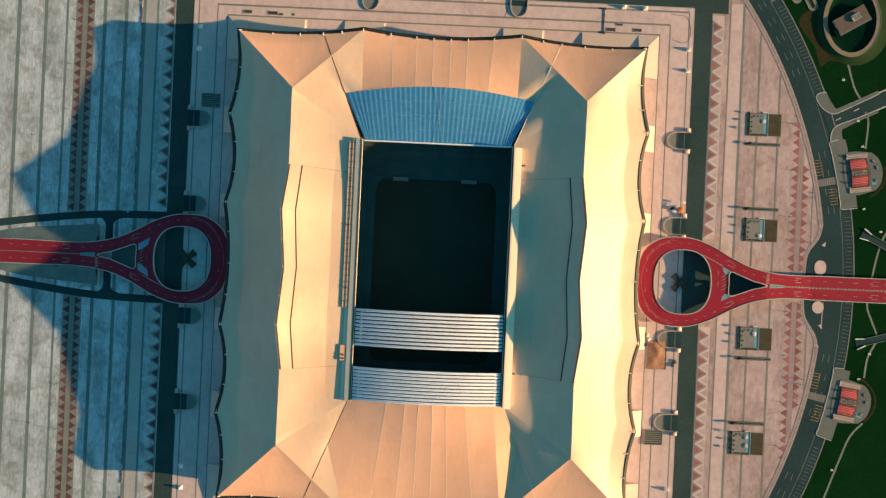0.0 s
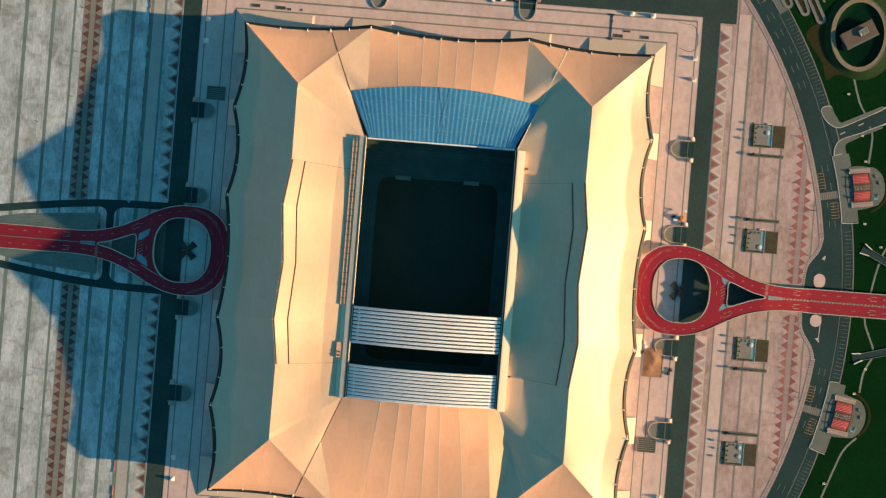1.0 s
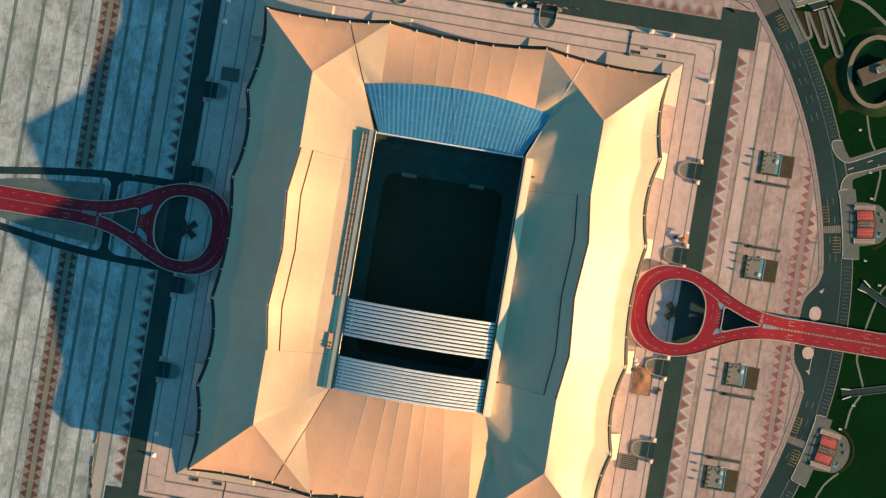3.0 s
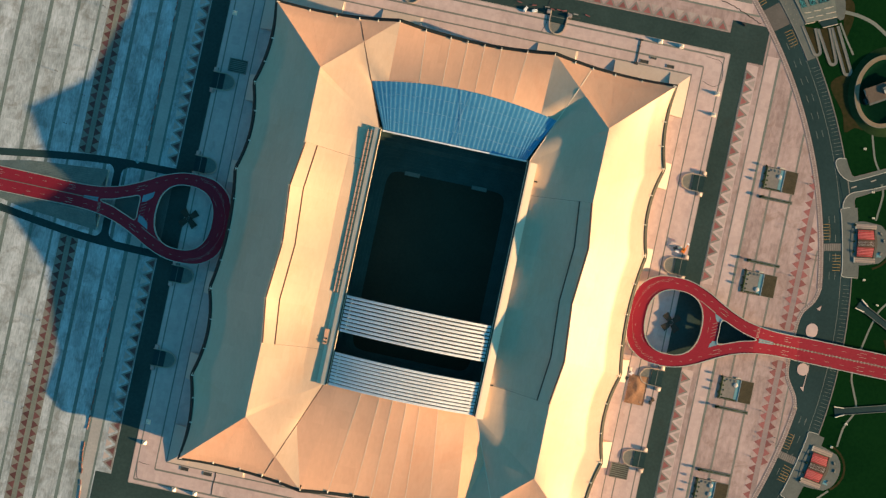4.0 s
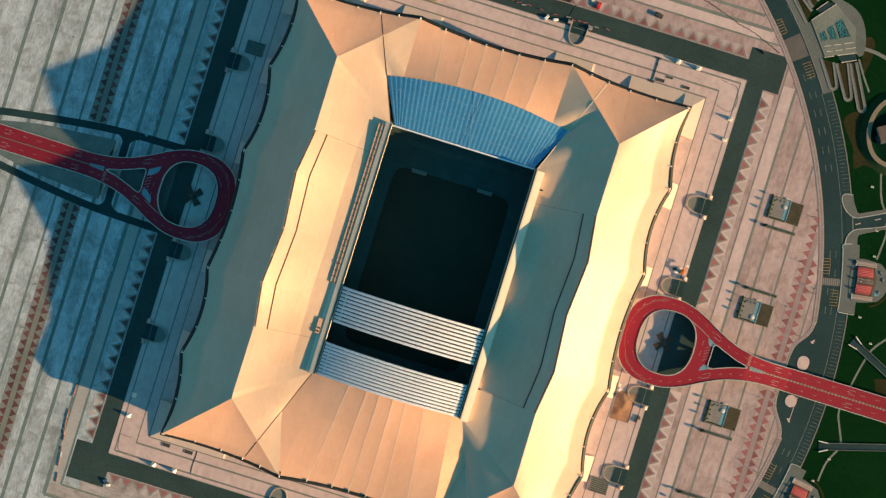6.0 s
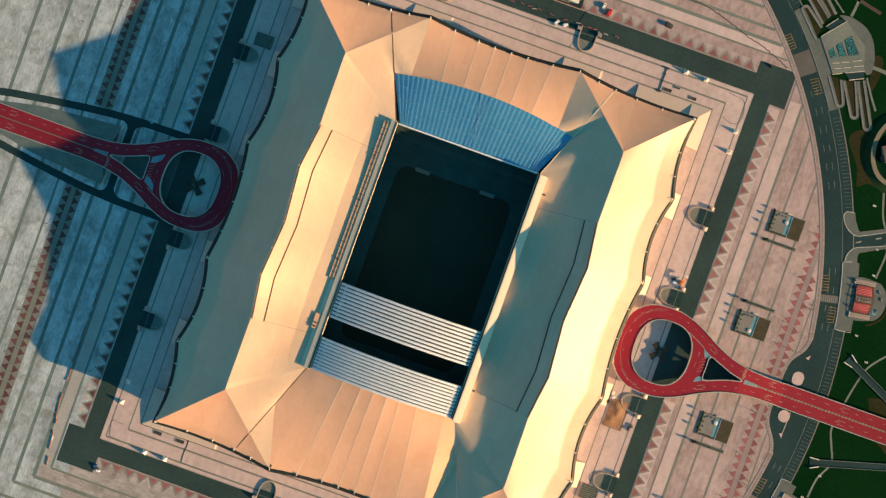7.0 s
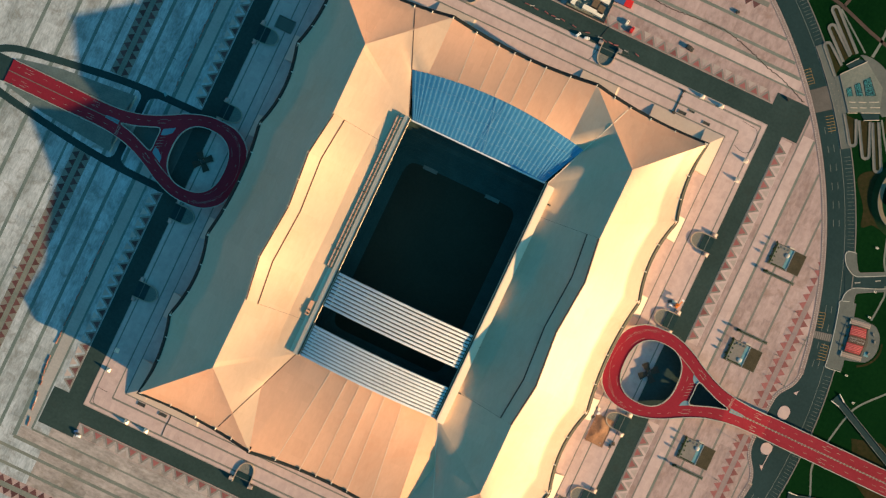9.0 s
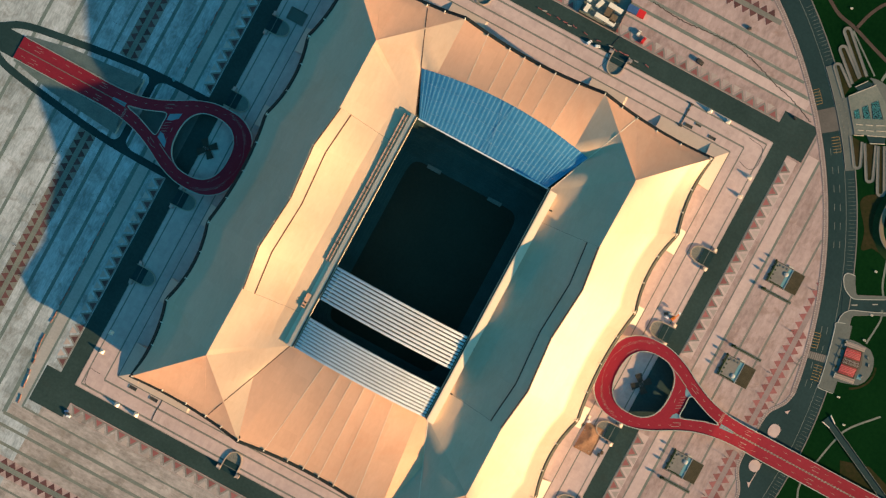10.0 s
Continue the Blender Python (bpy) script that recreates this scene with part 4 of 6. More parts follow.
for sx in (-1, 1):
    for sy in (-1, 1):
        flap(94.0, 113.0, 157.0, 145.0, sx, sy, False)
        flap(33.0, 49.5, 157.0, 145.0, sx, sy, False)
        flap(43.5, 72.0, 179.4 if sy > 0 else 175.6, 166.0, sx, sy, True, 2.6)
        flap(101.0, 142.0, 179.0 if sy > 0 else 175.6, 163.0, sx, sy, True, 2.8)
        flap(147.5, 163.0, 157.0, 142.0, sx, sy, False, 5.0)
        end = 179.0 if sy > 0 else 175.6
        bm = bmesh.new()
        v = [bm.verts.new((x * sx, y * sy, z)) for x, y, z in
             ((142, 163, 5.0), (142, end, 0.6), (157, end, 0.6), (157, 163, 0.6), (142, 163, Z_INNER),
              (142, end, Z_INNER), (157, end, Z_INNER), (157, 163, Z_INNER))]
        for f in ((0, 1, 2), (0, 2, 3), (1, 5, 6, 2), (2, 6, 7, 3), (0, 4, 5, 1), (0, 3, 7, 4), (4, 7, 6, 5)):
            bm.faces.new([v[i] for i in f])
        part("wall_flap", bm, FLAP, stadium, "flared cream fabric wall flap")

# beams of the sliding roof, their tops falling outwards
for sx in (-1, 1):
    bm = bmesh.new()
    rows = []
    for y in (-BY - 0.5, BY + (0.5 if sx < 0 else -1.4)):
        rows.append([bm.verts.new((sx * x, y, z)) for x, z in (((52.6, 33.0), (55.4, 32.8), (55.4, 25.0), (52.0, 25.0), (52.0, 33.0)) if sx < 0 else ((53.0, 35.0), (57.4, 34.4), (57.4, 25.0), (52.0, 25.0), (52.0, 35.0)))])
    for k in range(5):
        m = (k + 1) % 5
        bm.faces.new((rows[0][k], rows[1][k], rows[1][m], rows[0][m]))
    bm.faces.new(rows[0])
    bm.faces.new(rows[1][::-1])
    # grey in the west, cream in the east: the beams' shade and sun are coloured in
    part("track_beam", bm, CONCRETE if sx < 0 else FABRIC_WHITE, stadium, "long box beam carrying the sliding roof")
    part("track_rail", boxes((sx * 50.9 - 0.17, sx * 50.9 + 0.17, -BY, BY, 31.8, 32.9)), FABRIC_WHITE, stadium)
    part("track_rail", boxes((sx * 51.6 - 0.2, sx * 51.6 + 0.2, -BY, BY, 32.2, 33.2)), METAL_DARK, stadium)
    part("beam_skirt", boxes((sx * 51.88 - 0.09, sx * 51.88 + 0.09, -BY, BY, 25.0, 32.5)), METAL_DARK, stadium)
part("edge_rail", boxes((-50.5, 50.5, BY - 0.6, BY + 0.3, 27.4, 28.9)), METAL, stadium)

part("beam_ledge", boxes((-58.2, -55.4, -BY, BY, 31.2, 31.6)), FABRIC_WHITE, stadium)

# service walkway beside one beam
walkway = part("walkway", boxes((-59.8, -55.8, -26.0, 87.0, 32.1, 32.5), (-59.8, -55.8, -62.0, -51.5, 32.1, 32.5)), FABRIC, stadium, "narrow service walkway")
part("walkway_rail", boxes((-57.6, -57.4, -26.0, 87.0, 32.5, 32.8)), METAL_DARK, walkway)
for i in range(27):
    part("walkway_rung", boxes((-59.8, -55.8, 86.0 - 4.3 * i, 86.3 - 4.3 * i, 32.5, 32.65)), METAL_DARK, walkway)
for y in (30.5, -12.0, -58.0, -60.5, 62.0):
    part("lamp_box", boxes((-58.3, -57.1, y - 0.5, y + 0.5, 32.5, 33.1)), METAL_DARK, walkway)
for x, y in ((60.5, 76.0), (60.0, 24.0), (60.0, -32.0), (60.0, -66.0)):
    part("spotlight", boxes((x - 2.5, x - 0.2, y - 0.5, y + 0.5, 30.4, 31.4)), METAL_DARK, stadium)


# sliding roof panels: arched white sheets in long ribs
def arch(x):
    return 32.8 + 5.5 * (1 - (x / 50.0) ** 2)


N = 20
XS = [-50.0 + 100.0 * i / N for i in range(N + 1)]
rib = sheet([[(x, -0.9, arch(x)), (x, -0.65, arch(x) + 0.8), (x, -0.1, arch(x) + 0.8), (x, 0.0, arch(x) + 0.35), (x, 0.3, arch(x) + 0.35), (x, 0.4, arch(x) + 0.8), (x, 0.65, arch(x) + 0.8), (x, 0.9, arch(x))] for x in XS], 0.15)
rib_data = None
for y0, y1 in ((-51.6, -25.8), (-88.6, -65.3)):
    panel = part("sliding_panel", sheet([[(x, y0 + 0.2, arch(x) - 0.5), (x, y1 - 0.2, arch(x) - 0.5)] for x in XS], 0.3), METAL_DARK, stadium,
                 "arched white ribbed sliding roof panel")
    n = 10
    for i in range(n):
        y = y0 + (y1 - y0) * (i + 0.5) / n
        if rib_data is None:
            ob = part("rib", rib, METAL, panel)
            ob.location.y = y
            rib_data = ob.data
        else:
            share("rib", rib_data, panel, 0, y)
    for x in (-46.0, 46.6):
        for i in range(n - 1):
            y = y0 + (y1 - y0) * (i + 1) / n
            part("rib_clip", boxes((x - 0.35, x + 0.35, y - 0.5, y + 0.5, arch(x) - 0.2, arch(x) + 0.5)), WHITE, panel)

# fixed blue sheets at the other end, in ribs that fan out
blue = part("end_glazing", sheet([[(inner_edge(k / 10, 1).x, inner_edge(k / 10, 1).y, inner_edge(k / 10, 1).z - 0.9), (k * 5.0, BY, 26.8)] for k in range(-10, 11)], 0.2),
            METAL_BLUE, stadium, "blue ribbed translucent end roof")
# rib edges at the arch and at the foot: a long middle field between two narrow fans
FANS = ((-1.0, -0.78, -1.0, -0.90, 4), (-0.78, 0.77, -0.90, 0.88, 29), (0.77, 1.0, 0.88, 1.0, 5))


def glazing(kt, kb, t, lift):
    """A point of the glazing: kt across at the arch, kb across at the foot, t down the slope."""
    p = inner_edge(kt, 1).lerp(Vector((50.0 * kb, BY + 0.4, 28.0)), t)
    return p + Vector((0, 0, lift - 0.6 + 1.7 * max(0.0, kt) ** 4))


for t0, t1, b0, b1, n in FANS:
    for i in range(n):
        rows = []
        for j in range(7):
            row = []
            for c, h in ((0.0, 0.0), (0.16, 0.03), (0.34, 0.075), (0.5, 0.10), (0.66, 0.09), (0.82, 0.05), (0.985, 0.0)):
                c = (i + c) / n
                row.append(glazing(t0 + (t1 - t0) * c, b0 + (b1 - b0) * c, j / 6, h))
            rows.append(row)
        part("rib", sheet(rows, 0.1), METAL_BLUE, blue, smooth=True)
        # a pale strip on the eastern flank paints in the rib's highlight
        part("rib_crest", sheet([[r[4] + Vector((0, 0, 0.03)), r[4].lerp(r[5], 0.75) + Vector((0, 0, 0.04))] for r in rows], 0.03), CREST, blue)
for t in (0.26, 0.52, 0.78):
    for k in range(-13, 13):
        line = [tuple(glazing((k + c) / 13, (k + c) / 13, t + 0.012 * math.sin(2.1 * k), 0.34)) for c in (0.08, 0.5, 0.86)]
        part("purlin", sweep(line, 0.34, 0.0, 0.05), CREST, blue)
for k0, k1 in ((0.06, -0.06), (-0.06, 0.06)):
    part("brace", sweep([tuple(glazing(k0 + (k1 - k0) * j / 8, k0 + (k1 - k0) * j / 8, j / 8, 0.34)) for j in range(9)], 0.3, 0.0, 0.04), CREST, blue)
part("arch_trim", sweep([tuple(inner_edge(k / 16, 1)) for k in range(-16, 17)], 0.35, -0.3, 0.08), FABRIC, stadium)


# bowl: stands in tiers round the pitch
def rounded(a, b, power=14.0, n=72):
    out = []
    for i in range(n):
        t = 2 * math.pi * i / n
        c, s = math.cos(t), math.sin(t)
        out.append((a * math.copysign(abs(c) ** (2 / power), c), b * math.copysign(abs(s) ** (2 / power), s)))
    return out


TIERS = 16
for low, high in ((0, 8), (8, TIERS)):
    bm = bmesh.new()
    rings = []
    for i in range(low, high + 1):
        z = 1.5 + i * 1.05 + (2.5 if i >= 8 else 0) + (2.0 if i >= 16 else 0)
        for zz in ((z,) if i == low else (z - 1.05, z)):
            rings.append([bm.verts.new((x, y, zz)) for x, y in rounded(44.0 + i * 2.3, 66.5 + i * 2.3)])
    for a, b in zip(rings, rings[1:]):
        for k in range(len(a)):
            j = (k + 1) % len(a)
            bm.faces.new((a[k], a[j], b[j], b[k]))
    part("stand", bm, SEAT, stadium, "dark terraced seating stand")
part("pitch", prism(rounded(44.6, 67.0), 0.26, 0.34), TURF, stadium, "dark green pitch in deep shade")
for x in (-26.0, 23.5):
    part("dugout_roof", boxes((x - 5.5, x + 5.5, 64.6, 67.4, 3.0, 3.5)), STONE_DARK, stadium)
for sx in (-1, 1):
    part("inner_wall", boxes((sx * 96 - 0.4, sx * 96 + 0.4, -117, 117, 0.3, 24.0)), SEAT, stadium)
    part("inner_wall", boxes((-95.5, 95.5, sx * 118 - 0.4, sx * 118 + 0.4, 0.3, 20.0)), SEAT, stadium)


# ---- looped bridges on both sides ----
YB = 1.0
EDGE = ((290, 8.7), (270, 8.4), (255, 8.5), (241, 9.9), (227, 13.5), (213, 19.9), (202, 26.0), (190, 30.6), (179, 32.2),
        (164, 30.8), (153.5, 24.2), (149, 16.5), (148.0, 7.0))
HOLE = [(180.2 + 20.6 * math.copysign(abs(math.cos(t)) ** 0.82, math.cos(t)), 23.2 * math.copysign(abs(math.sin(t)) ** 0.82, math.sin(t)))
        for t in [2 * math.pi * i / 56 for i in range(56)]]
GAP = smooth_line([(214.2, 8.6), (222, 6.4), (231, 3.0), (241.3, 0.0), (231, -3.0), (222, -6.4), (214.2, -8.6), (213.6, 0.0)], 1.5, True)


def bridge(s, far, drop):
    """A deck that splits and closes into a loop. s: side, far: where the straight part ends, drop: ramps down to the ground."""
    def deck_z(x):
        return 6.6 - (6.1 * max(0.0, (x - 243) / (far - 243)) if drop else 2.8 * min(1.0, max(0.0, (x - 240) / 34)))

    def at(p, h=0.0):
        return (s * p[0], YB + s * p[1], deck_z(p[0]) + h)

    thing = tagged(empty("bridge", 0, 0, 0), "red asphalt road bridge ending in a loop, with pale parapets", "bridge")
    upper = [tuple(q) for q in smooth_line(((far, 8.8),) + EDGE, 3)]
    lower = [(x, -y) for x, y in upper][::-1]
    outer = upper + lower
    for name, h, mat in (("deck", 0.0, ASPHALT_RED), ("soffit", -1.7, CONCRETE)):
        bm = filled(outer, (HOLE, GAP), 0.0)
        for v in bm.verts:
            v.co = at((v.co.x, v.co.y), h)
        part(name, bm, mat, thing)
    for line in (outer, HOLE, GAP):
        bm = bmesh.new()
        ring_v = [(bm.verts.new(at(p, 0.0)), bm.verts.new(at(p, -1.7))) for p in line]
        for i in range(len(ring_v)):
            a, b = ring_v[i - 1], ring_v[i]
            bm.faces.new((a[0], b[0], b[1], a[1]))
        part("fascia", bm, CONCRETE, thing)
    part("parapet", sweep([at(p) for p in outer[:-1]], 0.5, -0.5, 0.32), KERB, thing)
    part("parapet", sweep([at(p) for p in HOLE], 0.5, -0.5, 0.32, True), KERB, thing)
    part("parapet", sweep([at(p) for p in GAP], 0.5, -0.5, 0.32, True), KERB, thing)
    # short posts that stand proud of the parapets
    data = None
    for line in (outer[:-1], HOLE + HOLE[:1], [tuple(p) for p in GAP]):
        left = 0.0
        for p, q in zip(line, line[1:]):
            d = Vector(q) - Vector(p)
            u = left
            while u < d.length:
                c = Vector(p) + d * (u / d.length)
                px, py, pz = at(c)
                turn = math.degrees(math.atan2(s * d.y, s * d.x))
                if s < 0:
                    break
                if data is None:
                    first_post = part("parapet_post", boxes((-0.36, 0.36, -0.34, 0.34, -0.4, 0.42)), KERB, thing)
                    first_post.matrix_basis = pose(px, py, pz, 0, 0, turn)
                    data = first_post.data
                else:
                    share("parapet_post", data, thing, px, py, pz, turn)
                u += 3.0
            left = u - d.length
    n = int((far - 243) / 2.6)
    part("median", sweep([at((243 + (far - 243) * i / n, 0)) for i in range(n + 1)], 0.6, 0.0, 0.3), STONE_GREY, thing)
    for i in range(0 if drop else n):
        x = 244 + 2.6 * i
        for k in (-1, 1):
            bm = bmesh.new()
            v = [bm.verts.new(at(p, 0.05)) for p in ((x, k * 0.35), (x + 1.2, k * 0.35), (x + 0.6, k * 0.75))]
            bm.faces.new(v)
            part("median_tooth", bm, KERB, thing)
    # painted gores and dashes
    def patch(points, mat, h=0.03, name="painted_gore"):
        bm = bmesh.new()
        bm.faces.new([bm.verts.new(at(p, h)) for p in points])
        part(name, bm, mat, thing)
    patch([(243, -1.6), (243, 1.6), (254, 0.9), (254, -0.9)], PAINT_BLUE)
    for k in (-1, 1):
        if s > 0:
            patch([(208.2, k * 12.6), (215.4, k * 8.9), (213.9, k * 7.0), (210.5, k * 7.2), (209.1, k * 9.3)], PAINT_BLUE)
        else:
            patch([(212.0, k * 4.6), (212.0, k * 9.4), (204.0, k * 14.0), (204.8, k * 9.4), (209.0, k * 5.6)], PAINT_BLUE)

    def mark(x0, y0, x1, y1, w=0.28):
        a, b = Vector((x0, y0)), Vector((x1, y1))
        d = (b - a).normalized()
        q = Vector((-d.y, d.x)) * w / 2
        patch([a + q * 0.7, b + q * 0.7, b - q * 0.7, a - q * 0.7], PAINT, 0.03, "lane_dash")
    x = 250.0
    while x < far - 4:
        for y in (-4.9, 4.9):
            mark(x, y, x + 3.2, y)
        x += 11.0
    for x0 in (212, 262, 318, 366):
        if x0 < far - 8:
            for k in (-1, 1):
                y0 = 4.9 if x0 > 240 else 15.6
                for dy in (-1.5, 1.5):
                    mark(x0, k * (y0 + dy), x0 + 5, k * (y0 + dy - (2.4 if x0 < 240 else 0)), 0.4)
    arm = smooth_line([(246, 5.4), (232, 7.6), (219, 12.4), (206, 19.4), (192, 26.2), (178, 28.0), (163, 26.4), (155, 18.0), (153.6, 4.0)], 1.0)
    for k in (-1, 1):
        for i in range(0, len(arm) - 3, 7):
            mark(arm[i].x, k * arm[i].y, arm[i + 2].x, k * arm[i + 2].y, 0.3)
    for y in (-1.6, 6.0):
        mark(205.6, y, 205.6, y + 3.2)
    for i in range(5):
        mark(208.2, -4.6 + 2.3 * i, 212.2, -2.2 + 2.3 * i, 0.3)
    mark(208.4, 12.9, 200.6, 17.0, 0.75)
    mark(200.6, 17.0, 193.4, 20.2, 0.6)
    lane_edge = [(180 + 29.6 * math.cos(radians(a)), 30.4 * math.sin(radians(a))) for a in range(150, 212, 2)]
    for i in range(len(lane_edge) - 1):
        mark(*lane_edge[i], *(Vector(lane_edge[i]).lerp(Vector(lane_edge[i + 1]), 0.55)), 0.28)
    inner_line = [(180 + 24.2 * math.cos(radians(a)), 26.4 * math.sin(radians(a))) for a in (128, 136, 144, 152, 208, 216, 224)]
    for p, q in zip(inner_line, inner_line[1:]):
        if (Vector(p) - Vector(q)).length < 8:
            mark(*p, *q, 0.22)
    for i in range(15):
        a = radians(98 + i * 3.4)
        for k in (-1, 1):
            mark(178 + 27.0 * math.cos(a), k * 29.8 * math.sin(a), 178 + 29.0 * math.cos(a + 0.05), k * 31.3 * math.sin(a + 0.05), 0.25)
    for i in range(8):
        mark(240.4, 1.9 + i * 0.95, 242.6, 1.9 + i * 0.95, 0.45)
    for i in range(3):
        for k in (-1, 1):
            patch([(268 + 30 * i, k * 8.3), (269.6 + 30 * i, k * 8.3), (269.6 + 30 * i, k * 7.5), (268 + 30 * i, k * 7.5)], METAL_DARK, 0.04, "drain_grate")
    # piers
    for x, y in ((258, 0), (150.5, 0), (205.5, 0), (180, 27.8), (180, -27.8), (222, 15), (222, -15)) + (() if drop else ((300, 0), (330, 0), (370, 0))):
        px, py, pz = at((x, y))
        part("pier", cylinder(bmesh.new(), px, py, 0.1, pz - 1.7, 1.3, n=14), CONCRETE, thing)
    return thing


bridge(1, 440.0, False)
bridge(-1, 335.0, True)
# dark slabs carry the shade that lies on the paving in each fork
for x0, x1, mat in ((212.0, 243.0, ASPHALT), (-234.0, -212.0, STONE_SLATE)):
    structure(finish("road", boxes((x0, x1, YB - 8, YB + 8, 0.05, 0.15)), mat), "dark slab for the shaded paving in the fork of the bridge", "road")

# stepped banks beside the ramp, and the service roads that follow them
for k in (-1, 1):
    bm = bmesh.new()
    rows = []
    for i in range(20):
        x = 243 + 91.0 * i / 19
        z = 6.6 - 6.1 * (x - 243) / 92 - 0.4
        foot = tween(x, ((243, 22.5), (300, 17.5), (334, 10.5)))
        row = []
        for j in range(9):
            u, y = j / 8, 9.2 + (foot - 9.2) * j / 8
            h = z + (0.14 - z) * u
            row.append((-x, YB + k * y, h))
            if j < 8:
                row.append((-x, YB + k * (y + (foot - 9.2) / 8 * 0.85), h - 0.02))
        rows.append(row)
    bank = structure(finish("embankment", sheet(rows, 0.2), STONE_BAND), "grey stepped stone bank beside the bridge ramp", "embankment")
    part("end_wall", boxes((-243.4, -242.6, YB + min(k * 9.2, k * 22.5), YB + max(k * 9.2, k * 22.5), 0.1, 1.2)), CONCRETE, bank)
    pts = [(-376, YB + k * 0.5), (-356, YB + k * 6.5), (-339, YB + k * 15.8), (-305, YB + k * 22.0), (-262, YB + k * 27.8), (-232, YB + k * 30.0), (-195.2, YB + k * 30.8)]
    structure(finish("road", sweep(smooth_line(pts, 4), 5.4, 0.0, 0.16), ASPHALT), "narrow dark asphalt service road beside the ramp", "road")
    structure(finish("road", boxes((-239.5, -234.0, YB + min(k * 10, k * 29), YB + max(k * 10, k * 29), 0.0, 0.152)), ASPHALT), "short asphalt link road under the bridge", "road")
for k in (-1, 1):
    for dx, cx in ((-1, -239.5), (1, -234.0)):
        cy = YB + k * 26.9
        ring_pts = [(cx + dx * (5.5 - 5.5 * math.sin(radians(a))), cy - k * (5.5 - 5.5 * math.cos(radians(a)))) for a in range(0, 91, 10)]
        structure(finish("road", prism([(cx - dx * 0.2, cy + k * 0.6), (cx + dx * 5.5, cy + k * 0.6)] + ring_pts, 0.0, 0.149), ASPHALT), "rounded asphalt corner of the link road", "road")
structure(finish("road", boxes((-374, -334.6, YB - 9, YB + 9, 0.0, 0.156)), ASPHALT), "asphalt apron at the foot of the ramp", "road")


# ---- terrace entrances: walls in a U round a stair landing ----
def ramp_entrance():
    thing = empty("ramp_entrance")
    u = [(8.0, 6.2), (2.0, 6.2), (-3.5, 5.6), (-7.0, 3.6), (-8.4, 0.0), (-7.0, -3.6), (-3.5, -5.6), (2.0, -6.2), (8.0, -6.2)]
    line = [tuple(p) for p in smooth_line(u, 1.0)]
    part("curved_wall", sweep(line, 0.5, 0.0, 0.7), WALL_TAN, thing)
    part("wall_coping", sweep(line, 0.75, 0.7, 0.82), WALL_TAN, thing)
    part("ramp_floor", prism(line, 0.0, 0.06), STONE_GREY, thing, "grey paved landing")
    # treads fan out over the landing inside the curve
    for i in range(7):
        turn = radians(-66 + 22 * i)
        tread = boxes((2.2, 6.6 if abs(i - 3) < 2 else 5.2, -0.12, 0.12, 0.06, 0.09))
        tread.transform(Matrix.Translation((-0.6, 0, 0)) @ Matrix.Rotation(math.pi - turn, 4, "Z"))
        part("tread", tread, STONE_SLATE, thing)
    # two dark panels stand in for the shaded pit, with a light bar between them
    for x0, x1 in ((-0.4, 3.6), (4.1, 8.0)):
        part("mouth_panel", boxes((x0, x1, -5.7, 5.7, 0.3, 0.42)), ASPHALT, thing, "dark panel for the shaded pit at the mouth")
    part("panel_bar", boxes((3.6, 4.1, -5.7, 5.7, 0.28, 0.46)), STONE_SLATE, thing)
    # low flanking wedges with a pale sloping face
    for k in (-1, 1):
        wing = bmesh.new()
        ring = [[wing.verts.new((x, k * y, z)) for x, z in ((5.2, 0.0), (8.4, 0.0), (8.4, 0.5), (6.2, 2.1), (5.2, 2.1))] for y in (6.5, 9.2)]
        for i in range(5):
            j = (i + 1) % 5
            wing.faces.new((ring[0][i], ring[0][j], ring[1][j], ring[1][i]))
        wing.faces.new(ring[0][::-1])
        wing.faces.new(ring[1])
        bmesh.ops.recalc_face_normals(wing, faces=wing.faces)
        part("flank_wedge", wing, STONE_PALE, thing, "pale sloping flank wall")
        part("gate_post", boxes((7.4, 8.6, k * 6.2 - 0.25, k * 6.2 + 0.25, 0.0, 1.3)), WALL_TAN, thing)
    return tagged(thing, "U-shaped concrete stair entrance, its shaded pit laid as dark panels", "ramp entrance", "ramp entrances round the terrace")


entrance = ramp_entrance()
spots = [(175.0, y, 0) for y in (103.6, 41.3, -41.3, -102.0)] + [(-175.0, y, 180) for y in (103.6, 41.3, -40.5, -103.0)]
spots += [(x, 196.6, 90) for x in (-54.0, 54.2)] + [(x, -191.8, -90) for x in (-54.0, 54.0)]
for i, (x, y, rz) in enumerate(spots):
    m = pose(x, y, Z_INNER, 0, 0, rz)
    if i == 0:
        entrance.matrix_basis = m
    else:
        copy_thing(entrance, m)


# ---- vents, hatches and small things on the terrace ----
def vent_box():
    thing = empty("vent_tower")
    bm = bmesh.new()
    v = [bm.verts.new(p) for p in ((-1.7, -1.7, 0), (1.7, -1.7, 0), (1.7, 1.7, 0), (-1.7, 1.7, 0),
                                   (-0.3, -0.45, 2.4), (0.6, -0.45, 2.4), (0.6, 0.45, 2.4), (-0.3, 0.45, 2.4))]
    for f in ((0, 3, 2, 1), (4, 5, 6, 7), (0, 1, 5, 4), (1, 2, 6, 5), (2, 3, 7, 6), (3, 0, 4, 7)):
        bm.faces.new([v[i] for i in f])
    part("body", bm, WHITE, thing)
    part("cap", boxes((-0.4, 0.7, -0.55, 0.55, 2.4, 2.5)), WHITE, thing)
    part("hatch", boxes((-0.1, 0.4, -0.25, 0.25, 2.5, 2.56)), STONE_DARK, thing)
    return tagged(thing, "white tapered vent tower on the stone terrace", "vent", "vent towers on the terrace")


